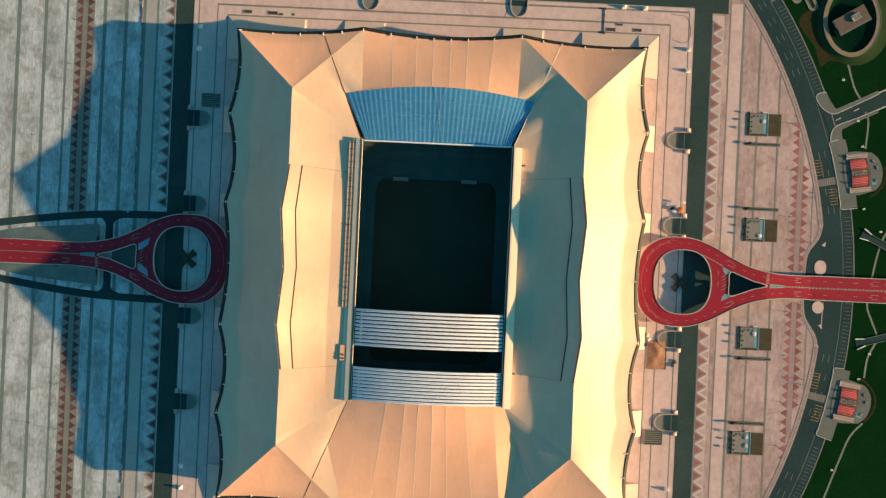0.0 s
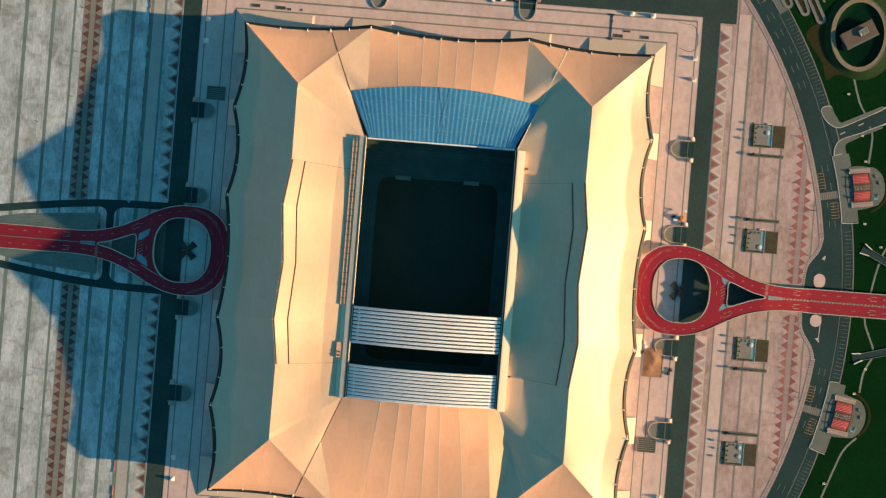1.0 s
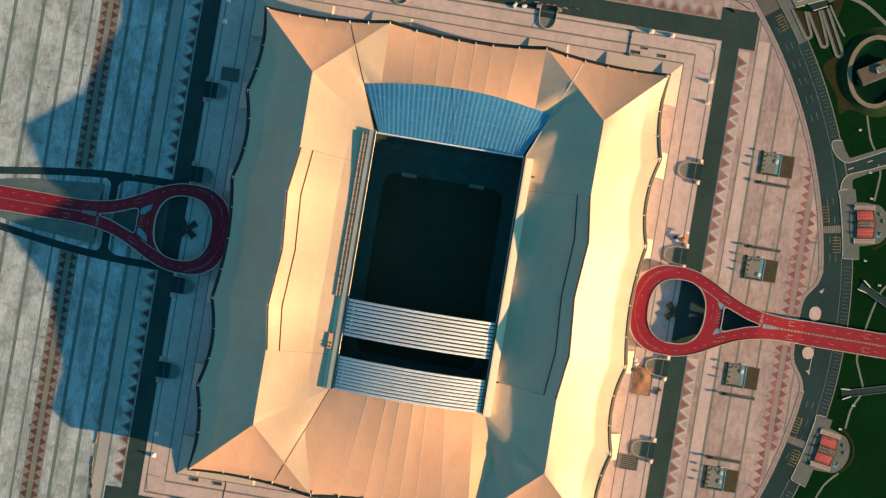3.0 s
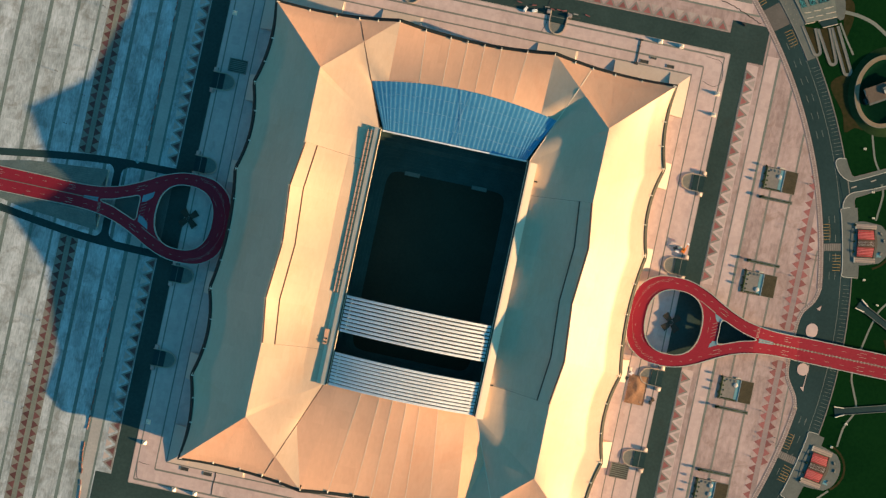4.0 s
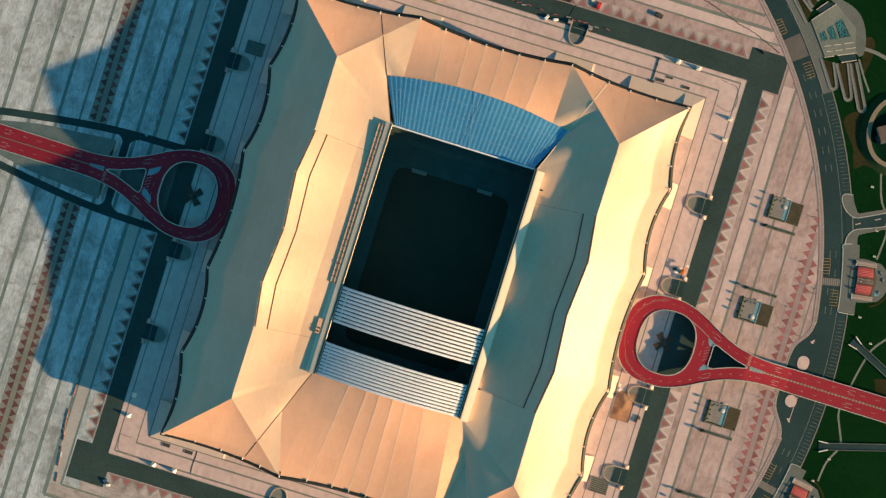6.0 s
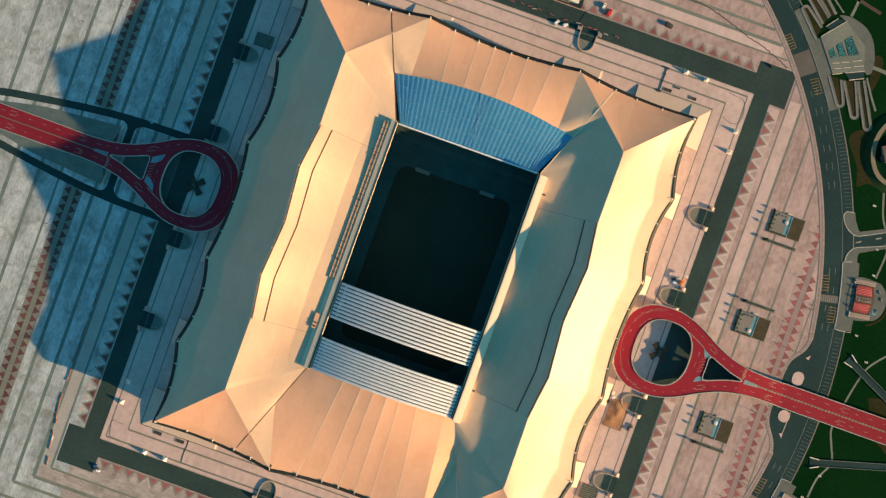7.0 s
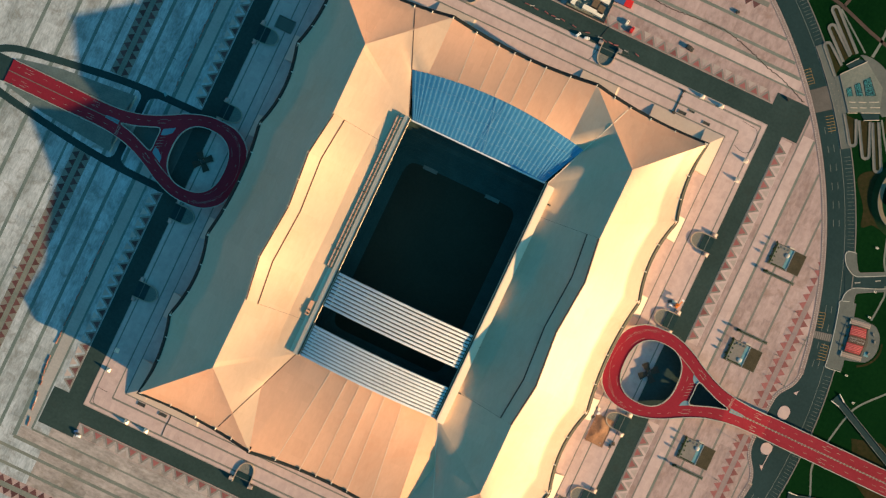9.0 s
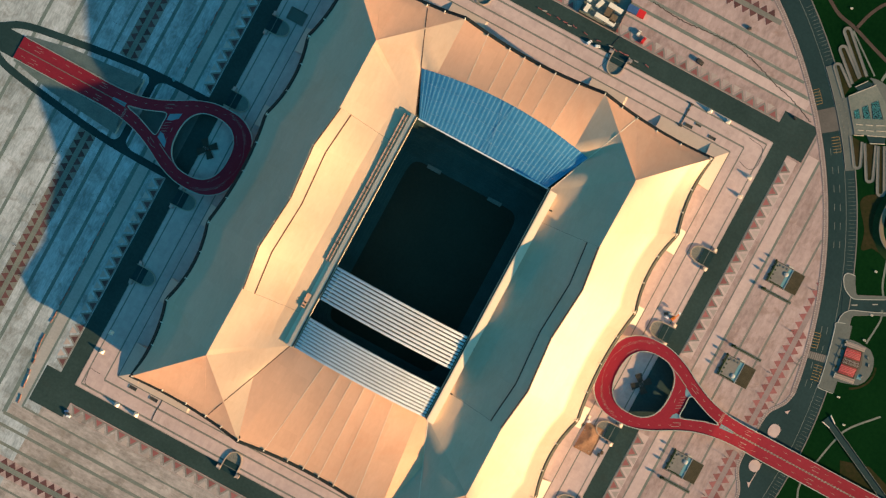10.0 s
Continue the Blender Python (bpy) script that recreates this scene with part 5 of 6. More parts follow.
vent = vent_box()
for i, (x, y) in enumerate(((179.0, 170.3), (179.4, 154.8), (178.0, -150.4), (178.0, -165.5), (-177.2, 170.5), (-177.4, 154.6),
                            (-176.4, -165.6), (-176.8, -150.2), (130.5, 199.0), (146.0, 198.6), (-148.4, -194.6), (-132.8, -194.4))):
    m = pose(x, y, Z_INNER, 0, 0, 90 if abs(y) > 190 else 0)
    if i == 0:
        vent.matrix_basis = m
    else:
        copy_thing(vent, m)


def floor_hatch(x, y, w, d):
    thing = empty("floor_hatch", x, y, Z_INNER)
    part("frame", boxes((-w / 2, w / 2, -d / 2, -d / 2 + 0.25, 0, 0.3), (-w / 2, w / 2, d / 2 - 0.25, d / 2, 0, 0.3),
                        (-w / 2, -w / 2 + 0.25, -d / 2, d / 2, 0, 0.3), (w / 2 - 0.25, w / 2, -d / 2, d / 2, 0, 0.3)), STONE_DARK, thing)
    part("grate", boxes((-w / 2 + 0.25, w / 2 - 0.25, -d / 2 + 0.25, d / 2 - 0.25, 0, 0.12)), METAL_DARK, thing)
    return tagged(thing, "dark rectangular grated hatch in the terrace", "hatch", "hatches by the eave")


for x, y, w, d in ((122, 182.2, 6.2, 2.6), (141.3, 182.6, 5.6, 2.4), (-143.8, -178.2, 6.0, 2.6), (-126.6, -178.4, 6.4, 2.6),
                   (-143.0, 183.0, 6.0, 2.4), (-124.8, 182.8, 6.4, 2.6), (-118.8, 182.2, 3.0, 1.7), (-109.5, 182.4, 1.2, 1.6), (128, 186.0, 4.5, 1.6)):
    floor_hatch(x, y, w, d)


def slatted_vent(x, y, w, d):
    thing = empty("floor_vent", x, y, Z_INNER)
    part("pit", boxes((-w / 2, w / 2, -d / 2, d / 2, 0.0, 0.05)), METAL_DARK, thing)
    part("frame", boxes((-w / 2, w / 2, -d / 2, -d / 2 + 0.5, 0.05, 0.9), (-w / 2, w / 2, d / 2 - 0.5, d / 2, 0.05, 0.9),
                        (-w / 2, -w / 2 + 0.5, -d / 2 + 0.5, d / 2 - 0.5, 0.05, 0.9), (w / 2 - 0.5, w / 2, -d / 2 + 0.5, d / 2 - 0.5, 0.05, 0.6)), STONE_GREY, thing)
    n = 6
    for i in range(n):
        yy = -d / 2 + 0.9 + (d - 1.8) * (i + 0.5) / n
        part("slat", boxes((-w / 2 + 0.5, w / 2 - 0.5, yy - 0.35, yy + 0.35, 0.3, 0.5)), STONE_DARK, thing)
    return tagged(thing, "slatted concrete floor vent in the terrace", "vent", "slatted floor vents")


slatted_vent(-167.0, 117.0, 13.2, 9.8)
slatted_vent(166.4, -113.3, 13.2, 10.6)

# dug-up patch with rubble beside the loop
dig = empty("excavation", 166.3, -53.0, Z_INNER)
r = random.Random(7)
rows = []
for i in range(15):
    x = -6.6 + 13.2 * i / 14
    row = []
    for j in range(23):
        y = -10.3 + 20.6 * j / 22
        heap = 1.0 * math.exp(-((x - 0.5) ** 2 + (y - 2.5) ** 2) / 14) + 0.7 * math.exp(-((x + 2.5) ** 2 + (y + 4.5) ** 2) / 8) + 0.8 * math.exp(-((x + 1.5) ** 2 + (y - 7.0) ** 2) / 6)
        rim = min(1.0, min(6.6 - abs(x), 10.3 - abs(y)) / 1.2)
        row.append((x, y, 0.1 + max(0.0, rim) * (heap + r.uniform(0, 0.22))))
    rows.append(row)
part("soil", sheet(rows, 0.1), EARTH, dig, smooth=True)
for i in range(12):
    x, y, w = r.uniform(-6, 6), r.uniform(-9.5, 9.5), r.uniform(0.25, 0.6)
    part("rubble", cylinder(bmesh.new(), x, y, 0.04, r.uniform(0.3, 0.7), w, w * 0.6, 6), STONE_PALE if i % 3 else METAL_DARK, dig)
for x0, x1, y0, y1 in ((-6.9, 6.9, -10.6, -10.4), (-6.9, 6.9, 10.4, 10.6), (-6.9, -6.7, -10.4, 10.4), (6.7, 6.9, -10.4, 10.4)):
    part("barrier", boxes((x0, x1, y0, y1, 0.0, 0.35)), EARTH, dig)
tagged(dig, "brown dug-up patch with rubble and barriers", "excavation")


def boom(x, y, sy):
    """A long dark arm on two feet with a box at its end."""
    thing = empty("access_boom", x, y, Z_INNER)
    part("arm", boxes((-0.3, 0.3, 0 if sy > 0 else -17, 17 if sy > 0 else 0, 0.12, 0.34)), METAL_DARK, thing)
    part("head", boxes((-0.8, 1.4, sy * 17.5 - 0.7, sy * 17.5 + 0.7, 0.0, 0.8)), METAL_DARK, thing)
    part("foot", boxes((-1.2, 1.2, -1.0, 1.0, 0.0, 0.6)), METAL_DARK, thing)
    part("foot", boxes((-0.8, 0.8, sy * 13 - 0.5, sy * 13 + 0.5, 0.0, 0.35)), METAL_DARK, thing)
    return tagged(thing, "long dark folded access boom parked on the terrace", "access platform", "access booms")


boom(116.4, 179.6, 1)
hose = [(-121.4, -174.0), (-120.7, -179.1), (-121.2, -185.5), (-120.8, -192.3)]
tagged(finish("hose", sweep(smooth_line(hose, 0.8), 0.75, Z_INNER, Z_INNER + 0.1), METAL_DARK), "thick dark curved hose lying on the terrace", "hose")


# cross-shaped sculpture standing in each loop
def cross_planter(x, y):
    thing = empty("cross_canopy", x, y, Z_PLAZA, 45)
    for i in range(4):
        bm = bmesh.new()
        m = pose(0, 0, 0, 0, 0, 90 * i)
        prism([(1.6, -1.7), (7.6, -2.6), (7.6, 2.6), (1.6, 1.7)], 1.3, 1.6, bm)
        bm.transform(m)
        part("canopy_arm", bm, CANOPY, thing)
        part("post", cylinder(bmesh.new(), *(m @ Vector((6.4, 0, 0))).to_2d(), 0.0, 1.3, 0.3, n=8), METAL_DARK, thing)
        part("roof_box", boxes((4.4, 6.2, -0.7, 0.7, 1.6, 1.8)), CANOPY, thing).matrix_basis = m
    part("core", cylinder(bmesh.new(), 0, 0, 0, 1.9, 1.7, 1.3, 12), METAL_DARK, thing)
    return tagged(thing, "brown cross-shaped canopy over a dark core", "canopy", "cross canopies in the loops")


cross_planter(180.4, 0.3)
cross_planter(-178.4, 1.0)


# ---- garden courts with hedges, domes and small trees on the east plaza ----
def leafy_tree(x, y, z, h, seed):
    thing = empty("small_tree", x, y, z)
    r = random.Random(seed)
    trunk = bmesh.new()
    cylinder(trunk, 0, 0, 0, h * 0.62, 0.16, 0.09, 7)
    part("trunk", trunk, SOIL, thing)
    bm = bmesh.new()
    for i in range(70):
        a, e = r.uniform(0, 2 * math.pi), r.uniform(-0.4, 1.3)
        d = r.uniform(0.45, 1.0) * h * 0.32
        c = Vector((math.cos(a) * math.cos(e) * d, math.sin(a) * math.cos(e) * d, h * 0.7 + math.sin(e) * d * 0.9))
        u = Vector((r.uniform(-1, 1), r.uniform(-1, 1), r.uniform(-0.6, 0.6))).normalized() * r.uniform(0.25, 0.55)
        w = u.orthogonal().normalized() * r.uniform(0.15, 0.3)
        bm.faces.new([bm.verts.new(p) for p in (c - u, c + w, c + u, c - w)])
    part("crown", bm, HEDGE, thing)
    return tagged(thing, "small dark green tree with a thin trunk", "tree", "small trees by the garden courts")


def hedge(x0, x1, y0, y1, h, seed, parent):
    r = random.Random(seed)
    bm = bmesh.new()
    k = max(1, int(max(x1 - x0, y1 - y0) / 0.7))
    for i in range(k):
        t = (i + 0.5) / k
        cx = x0 + (x1 - x0) * t if x1 - x0 > y1 - y0 else (x0 + x1) / 2
        cy = y0 + (y1 - y0) * t if y1 - y0 >= x1 - x0 else (y0 + y1) / 2
        cylinder(bm, cx + r.uniform(-0.15, 0.15), cy + r.uniform(-0.15, 0.15), 0.0, h * r.uniform(0.7, 1.1),
                 min(x1 - x0, y1 - y0) * r.uniform(0.45, 0.62), 0.25, 7)
    return part("hedge", bm, HEDGE, parent)


def garden_court(x, y, bar, dome_y, seed):
    thing = empty("garden_court", x, y, Z_PLAZA)
    part("terrace", boxes((-12.2, 2.4, -8.2, 8.2, 0.0, 0.12)), TOOTH_GREY, thing)
    part("bed_wall", boxes((2.9, 12.2, -8.2, 8.2, 0.0, 0.35)), STONE_GREY, thing)
    part("soil_bed", boxes((2.9, 11.9, -7.9, 7.9, 0.35, 0.45)), WOOD, thing, "raised brown soil bed")
    part("bed_edge", boxes((2.4, 2.9, -8.2, 8.2, 0.0, 0.4)), KERB, thing)
    # a flat pale blue strip along the soil bed
    part("pool", boxes((-0.6, 2.3, -7.2, 7.6, 0.12, 0.16)), BLUE_PALE, thing, "narrow pale blue strip")
    part("low_wall", boxes((-12.4, -11.9, -8.4, 8.4, 0.0, 0.4), (-11.9, 2.3, 8.0, 8.4, 0.0, 0.35), (-11.9, 2.3, -8.4, -8.0, 0.0, 0.35)), METAL_DARK, thing)
    hedge(-11.7, -10.2, -7.6, 7.6, 0.7, seed, thing)
    hedge(-9.5, 1.5, -7.8, -6.6, 0.5, seed + 1, thing)
    r = random.Random(seed)
    for i in range(4):
        part("shrub", cylinder(bmesh.new(), -9.2 + r.uniform(-0.4, 0.4), -5 + 3.4 * i, 0.1, 0.6, 0.7, 0.3, 7), HEDGE, thing)
    for dy in dome_y:
        bm = bmesh.new()
        bmesh.ops.create_uvsphere(bm, u_segments=18, v_segments=9, radius=1.7, matrix=Matrix.Translation((-0.8, dy, 0.3)) @ Matrix.Diagonal((1, 1, 0.22, 1)))
        part("basin", bm, STONE_WHITE, thing, "pale round basin", smooth=True)
    part("counter", boxes((-1.8, 1.8, 8.4, 9.4, 0.0, 0.5)), CONCRETE, thing)
    for i in range(3):
        part("planter_box", boxes((-7.5 + 2.8 * i, -6.0 + 2.8 * i, 5.6, 7.0, 0.1, 0.4)), STONE_GREY, thing)
    tagged(thing, "paved court with brown soil bed, hedges and pale basin", "garden court", "garden courts on the plaza")
    planter = empty("long_planter", x, y + bar, Z_PLAZA)
    part("trough", boxes((-11.5, 12.0, -1.2, 1.2, 0.0, 0.6)), STONE_SLATE, planter)
    hedge(-11.2, 11.6, -1.0, 1.0, 0.9, seed + 5, planter)
    tagged(planter, "long low planter trough filled with dark shrubs", "planter", "long planters by the garden courts")
    for i, (dx, dy) in enumerate(((-12.6, 8.2), (-12.8, 2.6), (-13.0, -3.4), (-12.4, bar), (-10.6, bar + 0.5))):
        leafy_tree(x + dx, y + dy, Z_PLAZA, 2.2 + 0.3 * ((seed + i) % 3), seed * 10 + i)


garden_court(236.8, 118.0, -14.4, (2.5,), 3)
garden_court(237.6, 41.0, 15.4, (-4.0,), 5)
garden_court(237.2, -38.2, -14.5, (3.6,), 8)
garden_court(234.6, -114.6, 14.6, (4.6, -1.6), 11)


# ---- lamps on the plaza ----
def plaza_lamp():
    thing = empty("plaza_lamp")
    part("base", cylinder(bmesh.new(), 0, 0, 0, 0.35, 0.32, n=8), METAL_DARK, thing)
    part("pole", cylinder(bmesh.new(), 0, 0, 0.3, 3.3, 0.14, 0.1, 8), METAL_DARK, thing)
    part("head", boxes((-0.25, 0.6, -0.22, 0.22, 3.25, 3.42)), METAL_DARK, thing)
    return tagged(thing, "slim dark lamp post on the paved plaza", "lamp", "lamp posts on the plaza")


lamp_post = plaza_lamp()
LAMPS = ((257.3, 119.9), (258.5, 86.0), (259.2, 51.9), (259.4, -17.2), (258.4, -49.0), (257.6, -83.0), (256.2, -115.3), (273.6, 70.2),
         (273.4, 66.8), (272.4, -66.0), (272.0, -69.6), (272.0, 34.0), (-268.8, 171.3), (-270.8, 139.0), (-255.0, 156.3), (-255.8, 122.8),
         (-271.5, 106.1), (-272.0, 72.7), (-247.5, 76.1), (-246.7, 49.6), (-280.8, 50.0), (-295.1, 85.9), (-272.6, 39.1),
         (-271.6, -51.3), (-271.2, -61.5), (-269.7, -94.4), (-268.6, -127.2), (-267.8, -158.9), (-255.4, -111.9), (-254.6, -144.7),
         (-245.9, -84.7), (-288.3, -123.6), (-229.0, 60.0), (-229.0, -70.0))
for i, (x, y) in enumerate(LAMPS):
    if i == 0:
        lamp_post.matrix_basis = pose(x, y, Z_PLAZA)
    else:
        copy_thing(lamp_post, pose(x, y, Z_PLAZA))


# ---- pavilions by the curved road ----
def pavilion(x, y, rz):
    thing = empty("pavilion", x, y, 0.05, rz)
    deck = [(-9.0, -13.6), (8.0, -14.4), (13.0, -11.6), (16.0, -7.0), (17.2, 0.0), (16.0, 7.0), (13.0, 11.6), (8.0, 14.4), (-9.0, 13.6)]
    part("platform", prism([tuple(p) for p in smooth_line(deck, 1.5, True)], 0.0, 0.3), STONE_SLATE, thing)
    for k in (-1, 1):
        part("flight", boxes((-7.6, 7.4, min(k * 10.6, k * 14.0), max(k * 10.6, k * 14.0), 0.3, 0.36)), WALL_TAN, thing, "tan flight of shallow steps")
        for i in range(4):
            y0, y1 = sorted((k * (10.7 + i * 0.8), k * (11.35 + i * 0.8)))
            part("step", boxes((-7.4, 7.2, y0, y1, 0.36, 0.62 - i * 0.06)), STONE_ROSE if i % 2 else WALL_TAN, thing)
        part("side_wall", boxes((-8.2, -7.6, min(k * 10.4, k * 14.2), max(k * 10.4, k * 14.2), 0.3, 0.75)), KERB, thing)

    def top(u):
        return 0.95 + 0.16 * math.cos(math.pi * u / 2)

    def band(name, y0, y1, mat, lift=0.0):
        """A strip of the woven roof across its width, narrower towards both ends."""
        rows = []
        for yv in (y0, y1):
            w = 6.3 - 0.7 * abs(yv) / 10
            rows.append([(w * u + 0.2 - 0.09 * abs(yv), yv, top(u) + lift) for u in (-1, -0.5, 0, 0.5, 1)])
        part(name, sheet(rows, 0.12), mat, thing)

    for k in (-1, 1):
        for y0, y1, mat in ((2.4, 3.0, CARPET_DARK), (3.0, 8.3, CARPET), (8.3, 8.9, CARPET_DARK), (8.9, 9.5, CARPET), (9.5, 10.3, CARPET_DARK)):
            band("roof_band", *sorted((k * y0, k * y1)), mat)
        for y0 in (3.9, 5.0, 6.1, 7.2):
            band("roof_stripe", *sorted((k * y0, k * (y0 + 0.28))), CARPET_PINK, 0.03)
            band("roof_stripe", *sorted((k * (y0 - 0.42), k * (y0 - 0.2))), CARPET_DARK, 0.02)
        band("roof_stripe", *sorted((k * 8.5, k * 8.62)), CARPET_PINK, 0.03)
    band("roof_band", -2.4, 2.4, CARPET_DARK)
    for i in range(6):
        x0 = -4.9 + 2.05 * i
        z = top(x0 / 6.3) + 0.02
        for yc in (-0.95, 0.95):
            ring_line = [(x0 - 0.1 + 0.8 * math.cos(a), yc + 0.75 * math.sin(a)) for a in [math.pi * j / 2 for j in range(4)]]
            part("roof_motif", sweep(ring_line, 0.24, z, z + 0.06, True), STONE_WHITE, thing)
    part("roof_edge", prism([(5.5, -10.3), (7.6, -5.0), (8.3, 0.0), (7.6, 5.0), (5.5, 10.3), (6.5, 0.0)], 0.3, 1.0), METAL_DARK, thing, "dark curved roof edge")
    for px in (-6, 5.6):
        for py in (-9.4, 0, 9.4):
            part("post", cylinder(bmesh.new(), px - 0.5, py, 0.3, 0.92, 0.18, n=8), METAL_DARK, thing)
    part("floor", boxes((-6.4, 6.6, -10.2, 10.2, 0.3, 0.42)), METAL_DARK, thing)
    for a in (-38, 12, 40):
        part("bench", boxes((-1.1, 1.1, -0.6, 0.6, 0.3, 0.75)), STONE_GREY, thing).matrix_basis = pose(3 + 10.6 * math.cos(radians(a)), 11.5 * math.sin(radians(a)), 0, 0, 0, a + 90)
    # a flat pale blue square on the platform
    part("basin", boxes((8.2, 11.6, -9.6, -6.4, 0.3, 0.38)), BLUE_PALE, thing, "small pale blue panel")
    return tagged(thing, "low pavilion terrace with a crimson woven patterned roof", "pavilion", "pavilions by the curved road")


pavilion(307.4, 86.2, 9)
pavilion(306.6, -81.0, -9)
for x, y in ((297.0, 97.5), (297.8, 92.6), (298.6, 86.0), (299.6, 78.6), (296.4, -92.4), (297.4, -86.4), (298.4, -79.0), (299.4, -72.6)):
    bush = empty("shrub", x, y, 0.2)
    r = random.Random(int(abs(x * 10 + y)))
    bm = bmesh.new()
    for i in range(46):
        a, e, d = r.uniform(0, 2 * math.pi), r.uniform(0.0, 1.4), r.uniform(0.4, 1.1)
        c = Vector((math.cos(a) * math.cos(e) * d, math.sin(a) * math.cos(e) * d, 0.25 + math.sin(e) * d))
        u = Vector((r.uniform(-1, 1), r.uniform(-1, 1), r.uniform(-0.5, 0.5))).normalized() * r.uniform(0.2, 0.45)
        w = u.orthogonal().normalized() * r.uniform(0.12, 0.25)
        bm.faces.new([bm.verts.new(p) for p in (c - u, c + w, c + u, c - w)])
    part("leaves", bm, HEDGE, bush)
    part("stem", cylinder(bmesh.new(), 0, 0, 0, 0.5, 0.1, 0.06, 6), SOIL, bush)
    tagged(bush, "small dark leafy shrub beside the pavilion", "shrub", "shrubs by the pavilions")
for a0, a1 in ((9.0, 16.4), (-16.2, -8.6)):
    court = structure(finish("pavement", annulus(CX, 0, R_OUT - 6.6, 391.2, a0, a1, 0.02, 0.21, 16), STONE_SLATE), "grey paved forecourt between road and pavilion", "pavement")
    edge = [polar(R_OUT - 6.8, a0 + (a1 - a0) * i / 16) for i in range(17)]
    edge = [polar(391.0, a0 - 0.1), polar(386.0, a0 - 0.1)] + edge + [polar(386.0, a1 + 0.1)]
    part("kerb", sweep([tuple(p) for p in smooth_line(edge, 1.5)], 0.5, 0.0, 0.27), KERB, court)


# ---- footbridge ramps in the park ----
def underpass(x, y, rz, length):
    thing = empty("footway_ramp", x, y, 0.05, rz)
    part("deck", boxes((0, length, -2.3, 2.3, 0.0, 0.3)), ASPHALT, thing)
    part("mouth", prism([(-6.5, -3.9), (0, -2.3), (0, 2.3), (-6.5, 3.2)], 0.0, 0.28), ASPHALT, thing)
    for k in (-1, 1):
        part("side_wall", boxes((0, length, k * 2.45 - 0.15, k * 2.45 + 0.15, 0.0, 0.75)), STONE_DARK, thing)
        part("wing_wall", sweep([(-6.6, k * 3.9), (0, k * 2.45)], 0.55, 0.0, 1.0), WHITE, thing)
    return tagged(thing, "dark low footway ramp with pale wing walls", "ramp", "footway ramps in the park")


underpass(317.5, 39.3, -26, 90)
underpass(317.2, -36.8, 16, 90)


# ---- terraced gate with zigzag ramps beside the corner crossing ----
for r0, r1, a0, a1 in ((379.6, 386.9, 33.2, 44.9), (386.9, 389.6, 37.0, 41.1)):
    structure(finish("pavement", annulus(CX, 0, r0, r1, a0, a1, 0.02, 0.21, 24), STONE_SLATE), "grey paved forecourt of the terraced gate", "pavement")
structure(finish("kerb", annulus(CX, 0, 379.1, 379.6, 33.2, 44.9, 0.02, 0.27, 24), STONE_GREY), "pale kerb round the gate forecourt", "kerb")
for i in range(6):
    for j in range(2):
        ball = empty("stone_bollard", *polar(381.8 + 3.6 * j, 37.4 + 0.62 * i + 0.3 * j), 0.2)
        part("base", cylinder(bmesh.new(), 0, 0, 0.0, 0.06, 0.5, n=10), STONE_GREY, ball)
        part("top", cylinder(bmesh.new(), 0, 0, 0.06, 0.2, 0.4, 0.28, 10), STONE_GREY, ball)
        tagged(ball, "low round stone bollard on the forecourt", "bollard", "bollards on the gate forecourt")
gate = empty("terraced_gate", 0, 0, 0)
part("apron", prism([tuple(p) for p in smooth_line([(246.6, 258.0), (252.4, 243.1), (257.6, 243.0), (256.6, 254.5), (250.8, 266.9), (242.7, 274.0), (230.9, 277.3), (221.9, 275.8), (228.2, 272.6)], 2, True)], 0.0, 0.3),
     STONE_SLATE, gate, "curved grey apron")
part("platform", prism([(214.3, 256.4), (231.4, 234.5), (252.4, 243.1), (246.6, 260.8), (228.2, 273.2), (219.0, 263.1)], 0.0, 0.45), STONE_DARK, gate, "tan paved platform")
part("edge_wall", sweep([(214.3, 256.4), (231.4, 234.5)], 0.7, 0.3, 0.5), STONE_GREY, gate)
part("recess", prism([(215.4, 264.6), (221.7, 272.8), (228.0, 273.4), (218.8, 263.4)], 0.0, 0.3), ASPHALT, gate)
part("recess", prism([(239.9, 237.3), (252.4, 242.9), (254.2, 238.6), (244.3, 233.8)], 0.0, 0.3), ASPHALT, gate)
for a, b in (((214.3, 256.6), (228.4, 273.4)), ((231.2, 233.5), (237.7, 236.5)), ((239.9, 237.6), (252.6, 243.4)), ((244.3, 233.6), (254.3, 238.4)), ((215.4, 264.8), (221.7, 273.0))):
    part("retaining_wall", sweep([a, b], 0.5, 0.0, 0.55), CONCRETE, gate)


def ramp_loop(a, tip, b):
    """A ramp that runs out, turns round and comes back."""
    a, tip, b = Vector(a), Vector(tip), Vector(b)
    out = (tip - (a + b) / 2).normalized()
    side = Vector((-out.y, out.x))
    if (a - b).dot(side) < 0:
        side = -side
    centre, r = tip - out * 2.5, 2.5
    line = [a] + [centre + side * r * math.cos(t) + out * r * math.sin(t) for t in [math.pi * i / 10 for i in range(11)]] + [b]
    part("planted_bed", prism([tuple(p) for p in line], 0.0, 0.18), GRASS_DRY, gate)
    part("ramp_loop", sweep([tuple(p) for p in line], 1.5, 0.0, 0.3), TOOTH_GREY, gate)
    for k in (-1, 1):
        edge = []
        for i, p in enumerate(line):
            d = (line[min(len(line) - 1, i + 1)] - line[max(0, i - 1)]).normalized()
            edge.append((p.x - d.y * 0.9 * k, p.y + d.x * 0.9 * k))
        part("ramp_wall", sweep(edge, 0.35, 0.0, 0.4), STONE_DARK, gate)


